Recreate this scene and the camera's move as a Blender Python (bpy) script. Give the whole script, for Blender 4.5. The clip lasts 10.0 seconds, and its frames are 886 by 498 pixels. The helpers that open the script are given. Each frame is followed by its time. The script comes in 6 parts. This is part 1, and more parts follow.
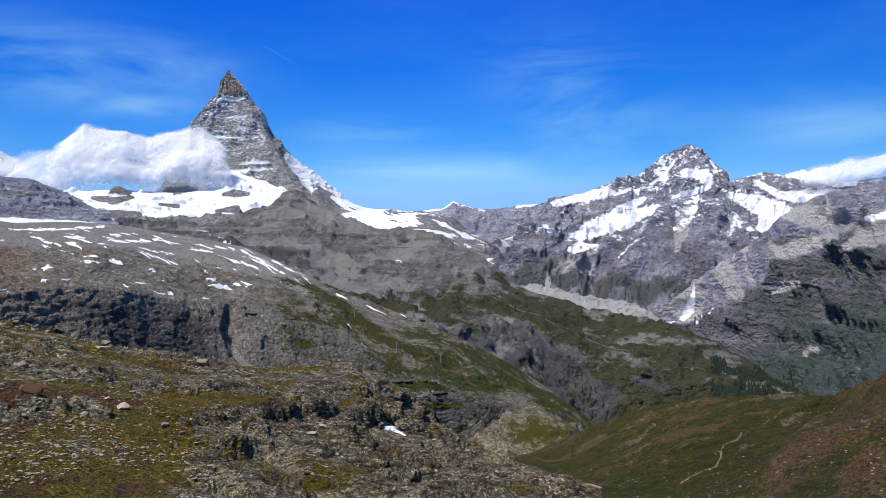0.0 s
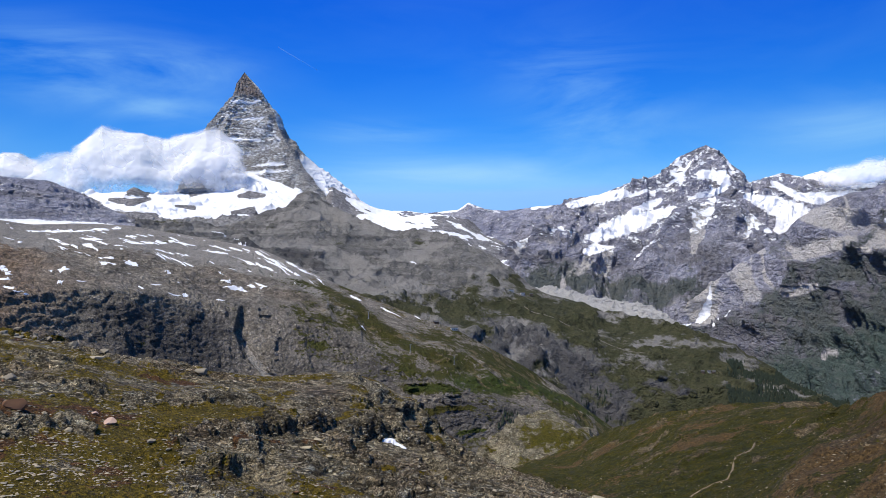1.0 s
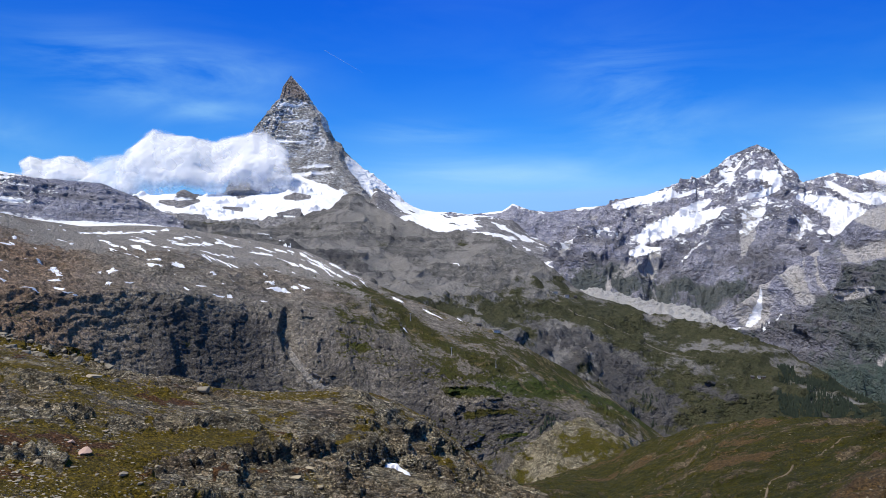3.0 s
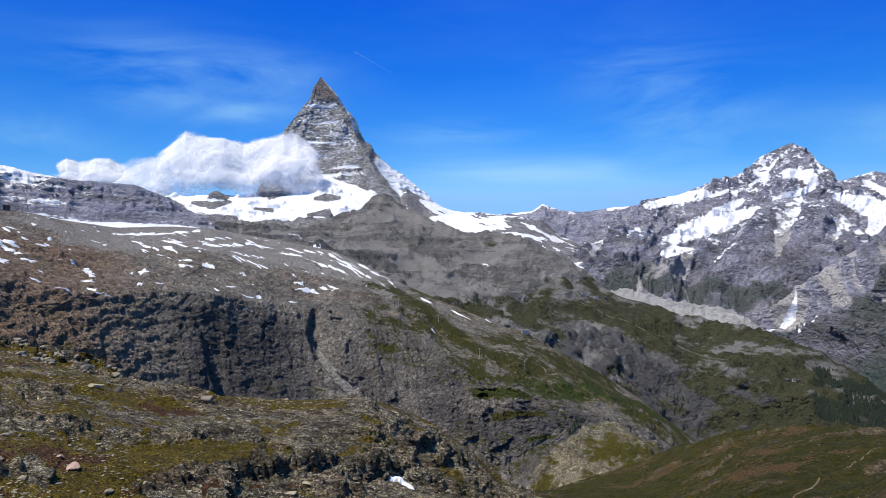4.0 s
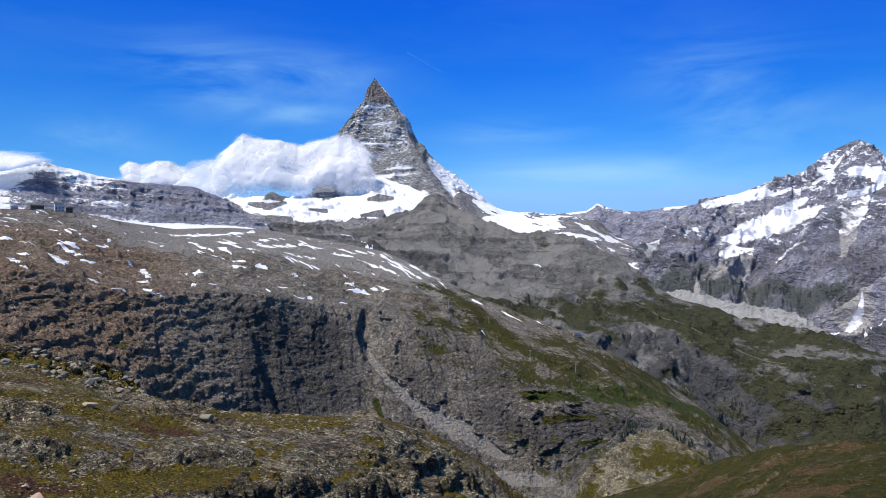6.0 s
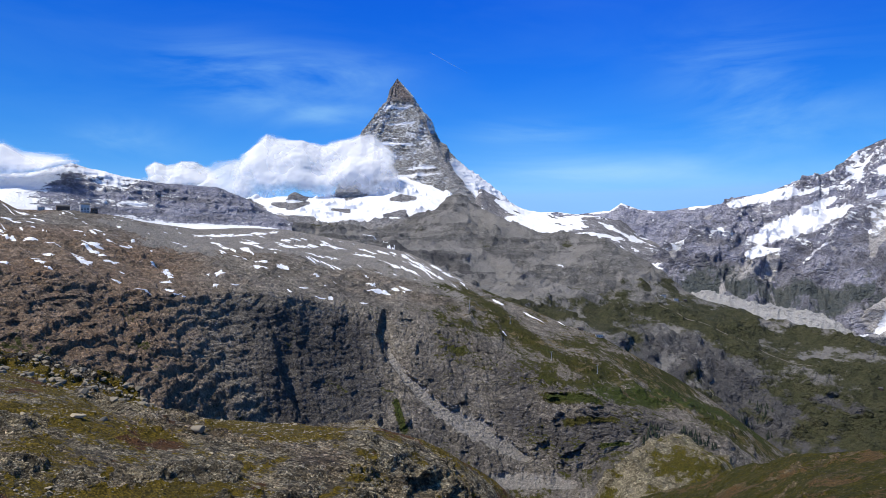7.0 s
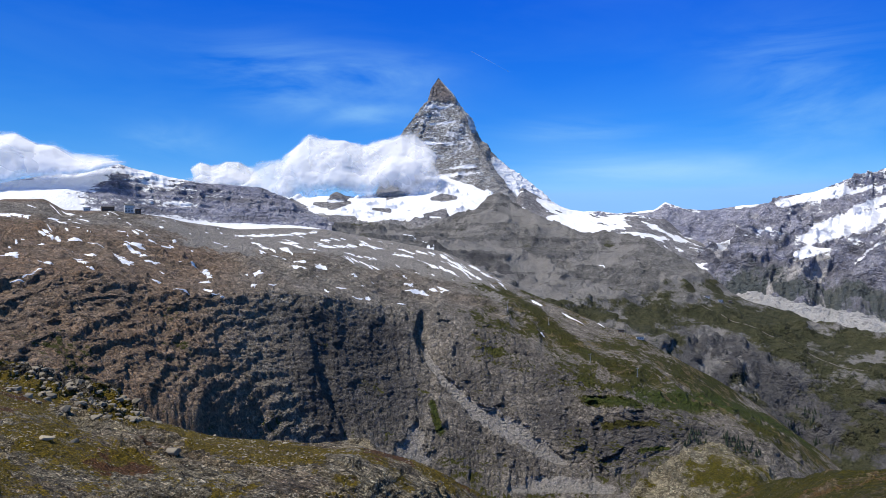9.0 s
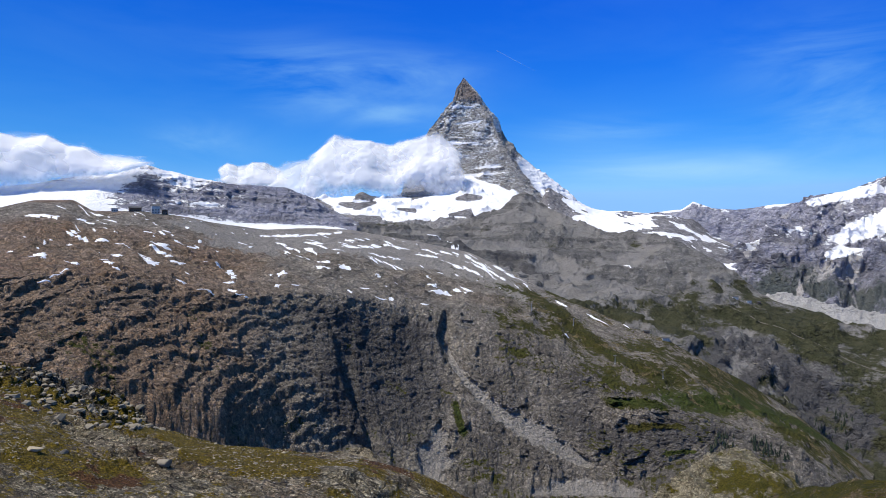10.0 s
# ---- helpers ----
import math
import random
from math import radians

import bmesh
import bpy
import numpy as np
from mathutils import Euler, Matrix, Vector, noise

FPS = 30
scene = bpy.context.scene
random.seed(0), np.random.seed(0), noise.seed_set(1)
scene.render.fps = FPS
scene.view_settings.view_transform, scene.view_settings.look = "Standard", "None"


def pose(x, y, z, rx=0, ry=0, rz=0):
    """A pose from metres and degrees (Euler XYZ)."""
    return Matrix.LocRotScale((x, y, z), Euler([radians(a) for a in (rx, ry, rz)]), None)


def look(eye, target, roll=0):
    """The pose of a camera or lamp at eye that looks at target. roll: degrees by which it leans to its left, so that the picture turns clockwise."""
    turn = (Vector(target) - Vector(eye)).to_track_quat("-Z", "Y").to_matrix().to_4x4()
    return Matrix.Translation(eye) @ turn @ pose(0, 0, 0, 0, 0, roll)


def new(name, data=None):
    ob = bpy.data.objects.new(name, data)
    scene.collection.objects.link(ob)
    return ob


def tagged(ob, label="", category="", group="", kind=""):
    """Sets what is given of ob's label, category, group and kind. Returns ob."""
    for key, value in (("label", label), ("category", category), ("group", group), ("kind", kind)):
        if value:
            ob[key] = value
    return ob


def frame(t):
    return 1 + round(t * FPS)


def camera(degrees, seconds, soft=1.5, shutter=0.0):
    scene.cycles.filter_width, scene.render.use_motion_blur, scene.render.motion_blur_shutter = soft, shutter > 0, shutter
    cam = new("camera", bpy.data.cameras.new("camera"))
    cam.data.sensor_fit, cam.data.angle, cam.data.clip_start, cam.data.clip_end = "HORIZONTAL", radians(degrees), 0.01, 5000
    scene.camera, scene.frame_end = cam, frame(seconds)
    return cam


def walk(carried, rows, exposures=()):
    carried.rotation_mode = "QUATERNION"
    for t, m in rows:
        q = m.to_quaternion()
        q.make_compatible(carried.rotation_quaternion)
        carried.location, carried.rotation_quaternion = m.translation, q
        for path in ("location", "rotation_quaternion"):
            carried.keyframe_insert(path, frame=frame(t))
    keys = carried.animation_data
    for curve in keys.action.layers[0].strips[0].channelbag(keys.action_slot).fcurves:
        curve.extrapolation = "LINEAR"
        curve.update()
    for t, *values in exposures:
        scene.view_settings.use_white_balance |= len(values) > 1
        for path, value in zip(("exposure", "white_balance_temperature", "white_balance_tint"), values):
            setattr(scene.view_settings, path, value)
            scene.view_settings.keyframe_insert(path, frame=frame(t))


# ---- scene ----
cam = camera(59.3, 10.0, soft=0.7)
PATH = [
    (0, pose(0.01, 0.01, -0.01, 90.034, 0, -0.634) @ pose(0, 0, 0, 0, 0, -0.087)),
    (0.5, pose(1.22, 1.77, 0.62, 90.086, 0, -0.260) @ pose(0, 0, 0, 0, 0, -0.072)),
    (1, pose(2.71, 3.51, 1.35, 90.133, 0, 0.490) @ pose(0, 0, 0, 0, 0, -0.027)),
    (1.5, pose(4.29, 5.15, 2.09, 90.140, 0, 1.211) @ pose(0, 0, 0, 0, 0, 0.007)),
    (2, pose(6.14, 6.79, 2.79, 90.152, 0, 1.990) @ pose(0, 0, 0, 0, 0, 0.019)),
    (2.5, pose(7.89, 8.59, 3.52, 90.171, 0, 2.829) @ pose(0, 0, 0, 0, 0, 0.052)),
    (4, pose(14.05, 14.47, 5.72, 90.197, 0, 6.054) @ pose(0, 0, 0, 0, 0, 0.054)),
    (4.5, pose(16.26, 16.20, 6.45, 90.196, 0, 7.106) @ pose(0, 0, 0, 0, 0, 0.040)),
    (5, pose(18.62, 18.18, 7.26, 90.179, 0, 8.167) @ pose(0, 0, 0, 0, 0, 0.032)),
    (5.5, pose(20.51, 20.31, 7.90, 90.175, 0, 9.126) @ pose(0, 0, 0, 0, 0, 0.056)),
    (7, pose(27.25, 27.26, 10.39, 90.142, 0, 11.805) @ pose(0, 0, 0, 0, 0, 0.105)),
    (7.5, pose(29.42, 29.31, 11.26, 90.113, 0, 12.532) @ pose(0, 0, 0, 0, 0, 0.121)),
    (8, pose(31.95, 31.64, 12.16, 90.098, 0, 13.355) @ pose(0, 0, 0, 0, 0, 0.152)),
    (8.5, pose(34.03, 34.15, 12.92, 90.073, 0, 14.092) @ pose(0, 0, 0, 0, 0, 0.170)),
    (9, pose(36.11, 36.93, 13.69, 90.050, 0, 14.956) @ pose(0, 0, 0, 0, 0, 0.204)),
    (9.5, pose(38.02, 39.69, 14.44, 90.033, 0, 15.885) @ pose(0, 0, 0, 0, 0, 0.228)),
    (10, pose(40.20, 42.39, 15.20, 90.016, 0, 16.885) @ pose(0, 0, 0, 0, 0, 0.226)),
]
walk(cam, PATH)

# ---- light: high summer sun from the left, deep blue mountain sky ----
SUN_BEARING, SUN_HEIGHT = -122.0, 62.0
scene.view_settings.exposure = 0.0
world = bpy.data.worlds.new("sky")
scene.world = world
world.use_nodes = True


def build_sky():
    nt = world.node_tree
    nt.nodes.clear()
    out = nt.nodes.new("ShaderNodeOutputWorld")
    bg = nt.nodes.new("ShaderNodeBackground")
    sky = nt.nodes.new("ShaderNodeTexSky")
    sky.sky_type, sky.sun_disc = "NISHITA", False
    sky.sun_elevation, sky.sun_rotation = radians(SUN_HEIGHT), radians(SUN_BEARING)
    sky.altitude, sky.air_density, sky.dust_density, sky.ozone_density = 2800, 1.0, 0.3, 3.0
    # deepen the blue overhead, as the thin air and the camera do
    part, join = nt.nodes.new("ShaderNodeSeparateColor"), nt.nodes.new("ShaderNodeCombineColor")
    nt.links.new(sky.outputs["Color"], part.inputs["Color"])
    for k, (power, gain) in enumerate(((3.3, 0.042), (1.54, 0.465), (0.52, 4.0))):
        p, g = nt.nodes.new("ShaderNodeMath"), nt.nodes.new("ShaderNodeMath")
        p.operation, g.operation = "POWER", "MULTIPLY"
        p.inputs[1].default_value, g.inputs[1].default_value = power, gain
        nt.links.new(part.outputs[k], p.inputs[0])
        nt.links.new(p.outputs[0], g.inputs[0])
        if k < 2:
            cap = nt.nodes.new("ShaderNodeMath")
            cap.operation, cap.inputs[1].default_value = "MINIMUM", (2.7, 5.6)[k]
            nt.links.new(g.outputs[0], cap.inputs[0])
            low = nt.nodes.new("ShaderNodeMath")
            low.operation, low.inputs[1].default_value = "MAXIMUM", (0.07, 1.05)[k]
            nt.links.new(cap.outputs[0], low.inputs[0])
            g = low
        else:
            sq, top, low = (nt.nodes.new("ShaderNodeMath") for _ in range(3))
            sq.operation, top.operation, low.operation = "POWER", "MULTIPLY", "MINIMUM"
            sq.inputs[1].default_value, top.inputs[1].default_value = 2.2, 0.46
            nt.links.new(part.outputs[k], sq.inputs[0])
            nt.links.new(sq.outputs[0], top.inputs[0])
            nt.links.new(top.outputs[0], low.inputs[0])
            nt.links.new(g.outputs[0], low.inputs[1])
            g = low
        nt.links.new(g.outputs[0], join.inputs[k])
    # thin high cloud, drawn out sideways and breaking up
    co = nt.nodes.new("ShaderNodeTexCoord")
    mp = nt.nodes.new("ShaderNodeMapping")
    mp.inputs["Scale"].default_value = (2.2, 2.2, 9.0)
    mp.inputs["Rotation"].default_value = (0.0, radians(6), 0.0)
    n1 = nt.nodes.new("ShaderNodeTexNoise")
    n1.inputs["Scale"].default_value, n1.inputs["Detail"].default_value = 1.6, 7.0
    n1.inputs["Roughness"].default_value, n1.inputs["Distortion"].default_value = 0.55, 0.6
    ramp = nt.nodes.new("ShaderNodeMapRange")
    ramp.inputs["From Min"].default_value, ramp.inputs["From Max"].default_value = 0.38, 0.72
    ramp.inputs["To Max"].default_value = 1.0

    def calc(op, *values):
        n = nt.nodes.new("ShaderNodeMath")
        n.operation = op
        for k, value in enumerate(values):
            if isinstance(value, (int, float)):
                n.inputs[k].default_value = value
            else:
                nt.links.new(value, n.inputs[k])
        return n.outputs[0]

    # the wisps gather in a few fields of the sky: bearing, height, half width, half height, thickness
    axes = nt.nodes.new("ShaderNodeSeparateXYZ")
    nt.links.new(co.outputs["Generated"], axes.inputs[0])
    east = calc("MULTIPLY", calc("ARCTAN2", axes.outputs[0], axes.outputs[1]), 57.3)
    high = calc("MULTIPLY", calc("ARCSINE", axes.outputs[2]), 57.3)
    gathered = 0.05
    for wb, wh, ww, wt, thick in ((-27, 12.9, 5.0, 1.6, 0.75), (-19.5, 12.4, 4.5, 1.5, 0.62), (-20.5, 9.7, 3.5, 0.9, 0.6), (-26, 10.6, 4.0, 1.2, 0.5), (9.0, 11.8, 4.5, 3.0, 0.62), (-5.5, 8.6, 4.5, 0.8, 0.6), (0.5, 5.4, 12.0, 1.5, 0.9), (27.5, 8.2, 6.0, 1.8, 0.55), (12.0, 8.8, 5.0, 2.0, 0.4), (-34, 7.4, 3.0, 1.4, 0.5)):
        u, v = calc("DIVIDE", calc("SUBTRACT", east, wb), ww), calc("DIVIDE", calc("SUBTRACT", high, wh), wt)
        near = calc("POWER", 2.718, calc("MULTIPLY", calc("ADD", calc("MULTIPLY", u, u), calc("MULTIPLY", v, v)), -1.0))
        gathered = calc("ADD", calc("MULTIPLY", near, thick), gathered)
    mix = nt.nodes.new("ShaderNodeMixRGB")
    mix.inputs["Color2"].default_value = (3.4, 6.6, 9.8, 1)
    bg.inputs["Strength"].default_value = 0.10
    nt.links.new(co.outputs["Generated"], mp.inputs["Vector"])
    nt.links.new(mp.outputs["Vector"], n1.inputs["Vector"])
    nt.links.new(n1.outputs["Fac"], ramp.inputs["Value"])
    nt.links.new(calc("MULTIPLY", ramp.outputs["Result"], gathered), mix.inputs["Fac"])
    deep = nt.nodes.new("ShaderNodeVectorMath")
    deep.operation = "SCALE"
    nt.links.new(join.outputs["Color"], deep.inputs[0])
    nt.links.new(calc("SUBTRACT", 1.0, calc("MULTIPLY", calc("ABSOLUTE", axes.outputs[0]), 0.22)), deep.inputs["Scale"])
    nt.links.new(deep.outputs[0], mix.inputs["Color1"])
    nt.links.new(mix.outputs["Color"], bg.inputs["Color"])
    nt.links.new(bg.outputs["Background"], out.inputs["Surface"])


build_sky()
sun = new("sun", bpy.data.lights.new("sun", "SUN"))
sun.data.energy, sun.data.angle, sun.data.color = 5.0, radians(0.5), (1.0, 0.95, 0.87)
_b, _h = radians(SUN_BEARING), radians(SUN_HEIGHT)
sun.matrix_world = look((math.sin(_b) * math.cos(_h) * 900, math.cos(_b) * math.cos(_h) * 900, math.sin(_h) * 900), (0, 0, 0))


# ---- materials ----
def terrain_material(name, rock_a, rock_b, grass_a, grass_b, scree, size, strata=0.35, rough=0.9, bump=0.8, tint=(0.30, 0.16, 0.09), veg_dark=0.7, specks=0.0, earth=(0.042, 0.026, 0.014), lay=((0.25, 0.25, 2.6), (14, 9, 0)), fine_m=0.0, snow=(0.0, 1.1, 0.48, 0.52), speckle=1.0, ragged=1.0, lush=(0.040, 0.062, 0.012), sheet_lie=(1, 1, 1.8), blocks=(0.8, 0.8, 1.2)):
    """Rock with bedding, cracks and stains; turf, scree and snow lie where the mesh's masks put them. size: metres of the main grain; fine_m: of the smallest; snow: grain, raggedness and edge of the snow."""
    fine_m = fine_m or size * 0.14
    m = bpy.data.materials.new(name)
    m.use_nodes = True
    nt = m.node_tree
    N, L = nt.nodes, nt.links
    bsdf = N["Principled BSDF"]
    bsdf.inputs["Roughness"].default_value = rough
    bsdf.inputs["Specular IOR Level"].default_value = 0.2
    co = N.new("ShaderNodeTexCoord")

    def noise_tex(scale, detail=6.0, roughness=0.6, stretch=(1, 1, 1), distortion=0.0, turn=(0, 0, 0)):
        mp = N.new("ShaderNodeMapping")
        mp.inputs["Scale"].default_value = [v / scale for v in stretch]
        mp.inputs["Rotation"].default_value = turn
        n = N.new("ShaderNodeTexNoise")
        n.inputs["Scale"].default_value, n.inputs["Detail"].default_value = 1.0, detail
        n.inputs["Roughness"].default_value, n.inputs["Distortion"].default_value = roughness, distortion
        L.new(co.outputs["Object"], mp.inputs["Vector"])
        L.new(mp.outputs["Vector"], n.inputs["Vector"])
        return n.outputs["Fac"]

    def math_node(op, a, b=None, c=None):
        n = N.new("ShaderNodeMath")
        n.operation = op
        for k, v in enumerate((a, b, c)):
            if v is None:
                continue
            if isinstance(v, (int, float)):
                n.inputs[k].default_value = v
            else:
                L.new(v, n.inputs[k])
        return n.outputs[0]

    def span(v, lo, hi, to0=0.0, to1=1.0):
        n = N.new("ShaderNodeMapRange")
        n.inputs["From Min"].default_value, n.inputs["From Max"].default_value = lo, hi
        n.inputs["To Min"].default_value, n.inputs["To Max"].default_value = to0, to1
        L.new(v, n.inputs["Value"])
        return n.outputs["Result"]

    def mix(fac, a, b):
        n = N.new("ShaderNodeMixRGB")
        for key, v in (("Fac", fac), ("Color1", a), ("Color2", b)):
            if isinstance(v, tuple):
                n.inputs[key].default_value = (*v, 1)
            elif isinstance(v, (int, float)):
                n.inputs[key].default_value = v
            else:
                L.new(v, n.inputs[key])
        return n.outputs["Color"]

    def mask(key):
        n = N.new("ShaderNodeAttribute")
        n.attribute_name = key
        return n.outputs["Fac"]

    def cells(scale, feature, stretch=(1, 1, 1), bent=False):
        mp, v = N.new("ShaderNodeMapping"), N.new("ShaderNodeTexVoronoi")
        if bent:
            nz, off, add = N.new("ShaderNodeTexNoise"), N.new("ShaderNodeVectorMath"), N.new("ShaderNodeVectorMath")
            nz.inputs["Scale"].default_value, nz.inputs["Detail"].default_value = 0.7 / scale, 3.0
            off.operation, add.operation = "MULTIPLY_ADD", "ADD"
            off.inputs[1].default_value, off.inputs[2].default_value = (scale * 1.6,) * 3, (scale * -0.8,) * 3
            L.new(co.outputs["Object"], nz.inputs["Vector"])
            L.new(nz.outputs["Color"], off.inputs[0])
            L.new(off.outputs[0], add.inputs[0])
            L.new(co.outputs["Object"], add.inputs[1])
        mp.inputs["Scale"].default_value = [k / scale for k in stretch]
        v.feature = feature
        v.inputs["Scale"].default_value = 1.0
        L.new(add.outputs[0] if bent else co.outputs["Object"], mp.inputs["Vector"])
        L.new(mp.outputs["Vector"], v.inputs["Vector"])
        return v

    coarse = noise_tex(size * 6, 6, 0.62)
    grain = noise_tex(size, 9, 0.72)
    fine = noise_tex(fine_m, 5, 0.75)
    beds = noise_tex(size * 1.6, 7, 0.7, lay[0], 0.5, [radians(v) for v in lay[1]])
    cracks = noise_tex(size * 0.8, 8, 0.75, (1, 1, 0.3), 0.9)
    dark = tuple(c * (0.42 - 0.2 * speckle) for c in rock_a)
    light = tuple(min(0.75, c * (1.4 + 0.6 * speckle)) for c in rock_b)
    rock = mix(span(coarse, 0.40, 0.60), rock_a, rock_b)
    rock = mix(math_node("MULTIPLY", mask("rust"), span(grain, 0.36, 0.60, 1.0, 0.45)), rock, tint)
    rock = mix(span(beds, 0.52, 0.60, 0.0, min(1.0, strata * 1.7)), rock, dark)
    rock = mix(span(grain, 0.54, 0.66, 0.0, 0.8), rock, mix(mask("rust"), light, tuple(min(0.7, c * 1.5) for c in tint)))
    # darker grey by mask: dark rock bands, and shade on the knoll's ledge faces
    rock = mix(mask("darkened"), rock, tuple(c * 0.44 for c in (rock_a[2], rock_a[2] * 0.98, rock_a[2] * 1.04)))
    flake = noise_tex(max(size * 0.30, fine_m * 1.6), 6, 0.7, lay[0], 0.4, [radians(v) for v in lay[1]])
    # shadow lines beneath thin flakes, put into the rock colour; pale flakes follow
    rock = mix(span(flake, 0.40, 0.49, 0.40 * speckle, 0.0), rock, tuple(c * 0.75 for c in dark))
    rock = mix(span(flake, 0.55, 0.64, 0.0, 0.40 * speckle), rock, light)
    # broken blocks: each its own shade, with dark joints between
    relief = None
    for scale_m, joint in ((size * 0.95, 0.07), (size * 0.36, 0.09)):
        for feature in ("F1", "DISTANCE_TO_EDGE"):
            v = cells(scale_m, feature, blocks, True)
            if feature == "F1":
                sep = N.new("ShaderNodeSeparateColor")
                L.new(v.outputs["Color"], sep.inputs["Color"])
                hue = N.new("ShaderNodeHueSaturation")
                L.new(rock, hue.inputs["Color"])
                L.new(span(sep.outputs[0], 0, 1, 1 - 0.34 * speckle, 1 + 0.42 * speckle), hue.inputs["Value"])
                rock = hue.outputs["Color"]
            else:
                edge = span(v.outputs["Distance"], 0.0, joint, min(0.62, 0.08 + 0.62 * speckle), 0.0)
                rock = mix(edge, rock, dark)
                lump = math_node("MULTIPLY", span(v.outputs["Distance"], 0.0, 0.35), scale_m * 0.35)
                relief = lump if relief is None else math_node("ADD", relief, lump)
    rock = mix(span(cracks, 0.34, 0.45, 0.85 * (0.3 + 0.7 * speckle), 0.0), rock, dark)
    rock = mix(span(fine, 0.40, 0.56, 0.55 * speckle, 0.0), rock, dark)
    # scree and gravel
    gravel = mix(span(fine, 0.42, 0.60), tuple(c * (1 - 0.38 * speckle) for c in scree), tuple(min(0.8, c * (1 + 0.3 * speckle)) for c in scree))
    gravel = mix(span(coarse, 0.42, 0.62, 0.0, 0.55), gravel, tuple(c * 0.7 for c in scree))
    k = math_node("ADD", mask("scree"), math_node("MULTIPLY", math_node("SUBTRACT", grain, 0.5), 1.3 * ragged))
    colour = mix(span(k, 0.44 - 0.14 * (1 - ragged), 0.56 + 0.14 * (1 - ragged)), rock, gravel)
    # turf
    turf = mix(span(noise_tex(size * 2.3, 8, 0.7), 0.42, 0.58), grass_a, grass_b)
    turf = mix(math_node("MULTIPLY", mask("lush"), span(grain, 0.35, 0.6, 1.0, 0.6)), turf, lush)
    turf = mix(span(fine, 0.38, 0.58, veg_dark, 0.0), turf, tuple(c * 0.38 for c in grass_a))
    turf = mix(span(grain, 0.55, 0.68, 0.0, 0.6), turf, tuple(c * 1.5 for c in grass_b))
    k = math_node("ADD", mask("grass"), math_node("ADD", math_node("MULTIPLY", math_node("SUBTRACT", grain, 0.5), 2.4 * ragged), math_node("MULTIPLY", math_node("SUBTRACT", fine, 0.5), 1.1 * ragged)))
    colour = mix(span(k, 0.42 - 0.14 * (1 - ragged), 0.58 + 0.14 * (1 - ragged)), colour, turf)
    # bare brown earth
    k = math_node("ADD", mask("earth"), math_node("MULTIPLY", math_node("SUBTRACT", noise_tex(size * 1.4, 8, 0.74), 0.5), 1.9))
    soil = mix(span(fine, 0.40, 0.60), earth, tuple(c * 2.3 for c in earth))
    colour = mix(span(k, 0.44, 0.58), colour, soil)
    # single stones and flakes lying about
    if specks:
        v = cells(size * 0.34, "F1", (1, 1, 1.6))
        near = span(v.outputs["Distance"], 0.20, 0.30, 1.0, 0.0)
        sep = N.new("ShaderNodeSeparateColor")
        L.new(v.outputs["Color"], sep.inputs["Color"])
        some = span(math_node("ADD", sep.outputs[0], math_node("MULTIPLY", math_node("SUBTRACT", coarse, 0.5), 1.4)), 1.0 - specks, 1.02 - specks)
        stone = mix(sep.outputs[1], tuple(c * 0.8 for c in rock_b), tuple(min(0.6, c * 1.6) for c in rock_b))
        colour = mix(math_node("MULTIPLY", near, some), colour, stone)
    # speckle of lichen, chips and blades
    micro = noise_tex(fine_m * 0.45, 4, 0.8)
    hsv = N.new("ShaderNodeHueSaturation")
    L.new(colour, hsv.inputs["Color"])
    L.new(span(math_node("ADD", math_node("MULTIPLY", micro, 0.6), math_node("MULTIPLY", fine, 0.4)), 0.40, 0.61, 1 - 0.45 * speckle, 1 + 0.48 * speckle), hsv.inputs["Value"])
    colour = hsv.outputs["Color"]
    # snow
    k = math_node("ADD", mask("snow"), math_node("MULTIPLY", math_node("SUBTRACT", noise_tex(snow[0] or size * 1.6, 9, 0.72, sheet_lie, 0.3, (0.0, 0.25, 0.0)), 0.5), snow[1]))
    white = span(k, snow[2], snow[3])
    colour = mix(white, colour, mix(span(coarse, 0.3, 0.7), (0.78, 0.80, 0.82), (0.87, 0.87, 0.87)))
    L.new(colour, bsdf.inputs["Base Color"])
    h = math_node("ADD", math_node("MULTIPLY", grain, size * 0.5), math_node("ADD", math_node("MULTIPLY", fine, fine_m * 1.6), math_node("MULTIPLY", micro, fine_m * 0.5)))
    h = math_node("ADD", h, math_node("ADD", math_node("MULTIPLY", beds, size * strata), math_node("MULTIPLY", flake, size * 0.2)))
    h = math_node("ADD", h, relief)
    h = math_node("MULTIPLY", h, span(white, 0, 1, 1.0, 0.15))
    bp = N.new("ShaderNodeBump")
    bp.inputs["Strength"].default_value, bp.inputs["Distance"].default_value = 1.0, bump
    L.new(h, bp.inputs["Height"])
    L.new(bp.outputs["Normal"], bsdf.inputs["Normal"])
    return m


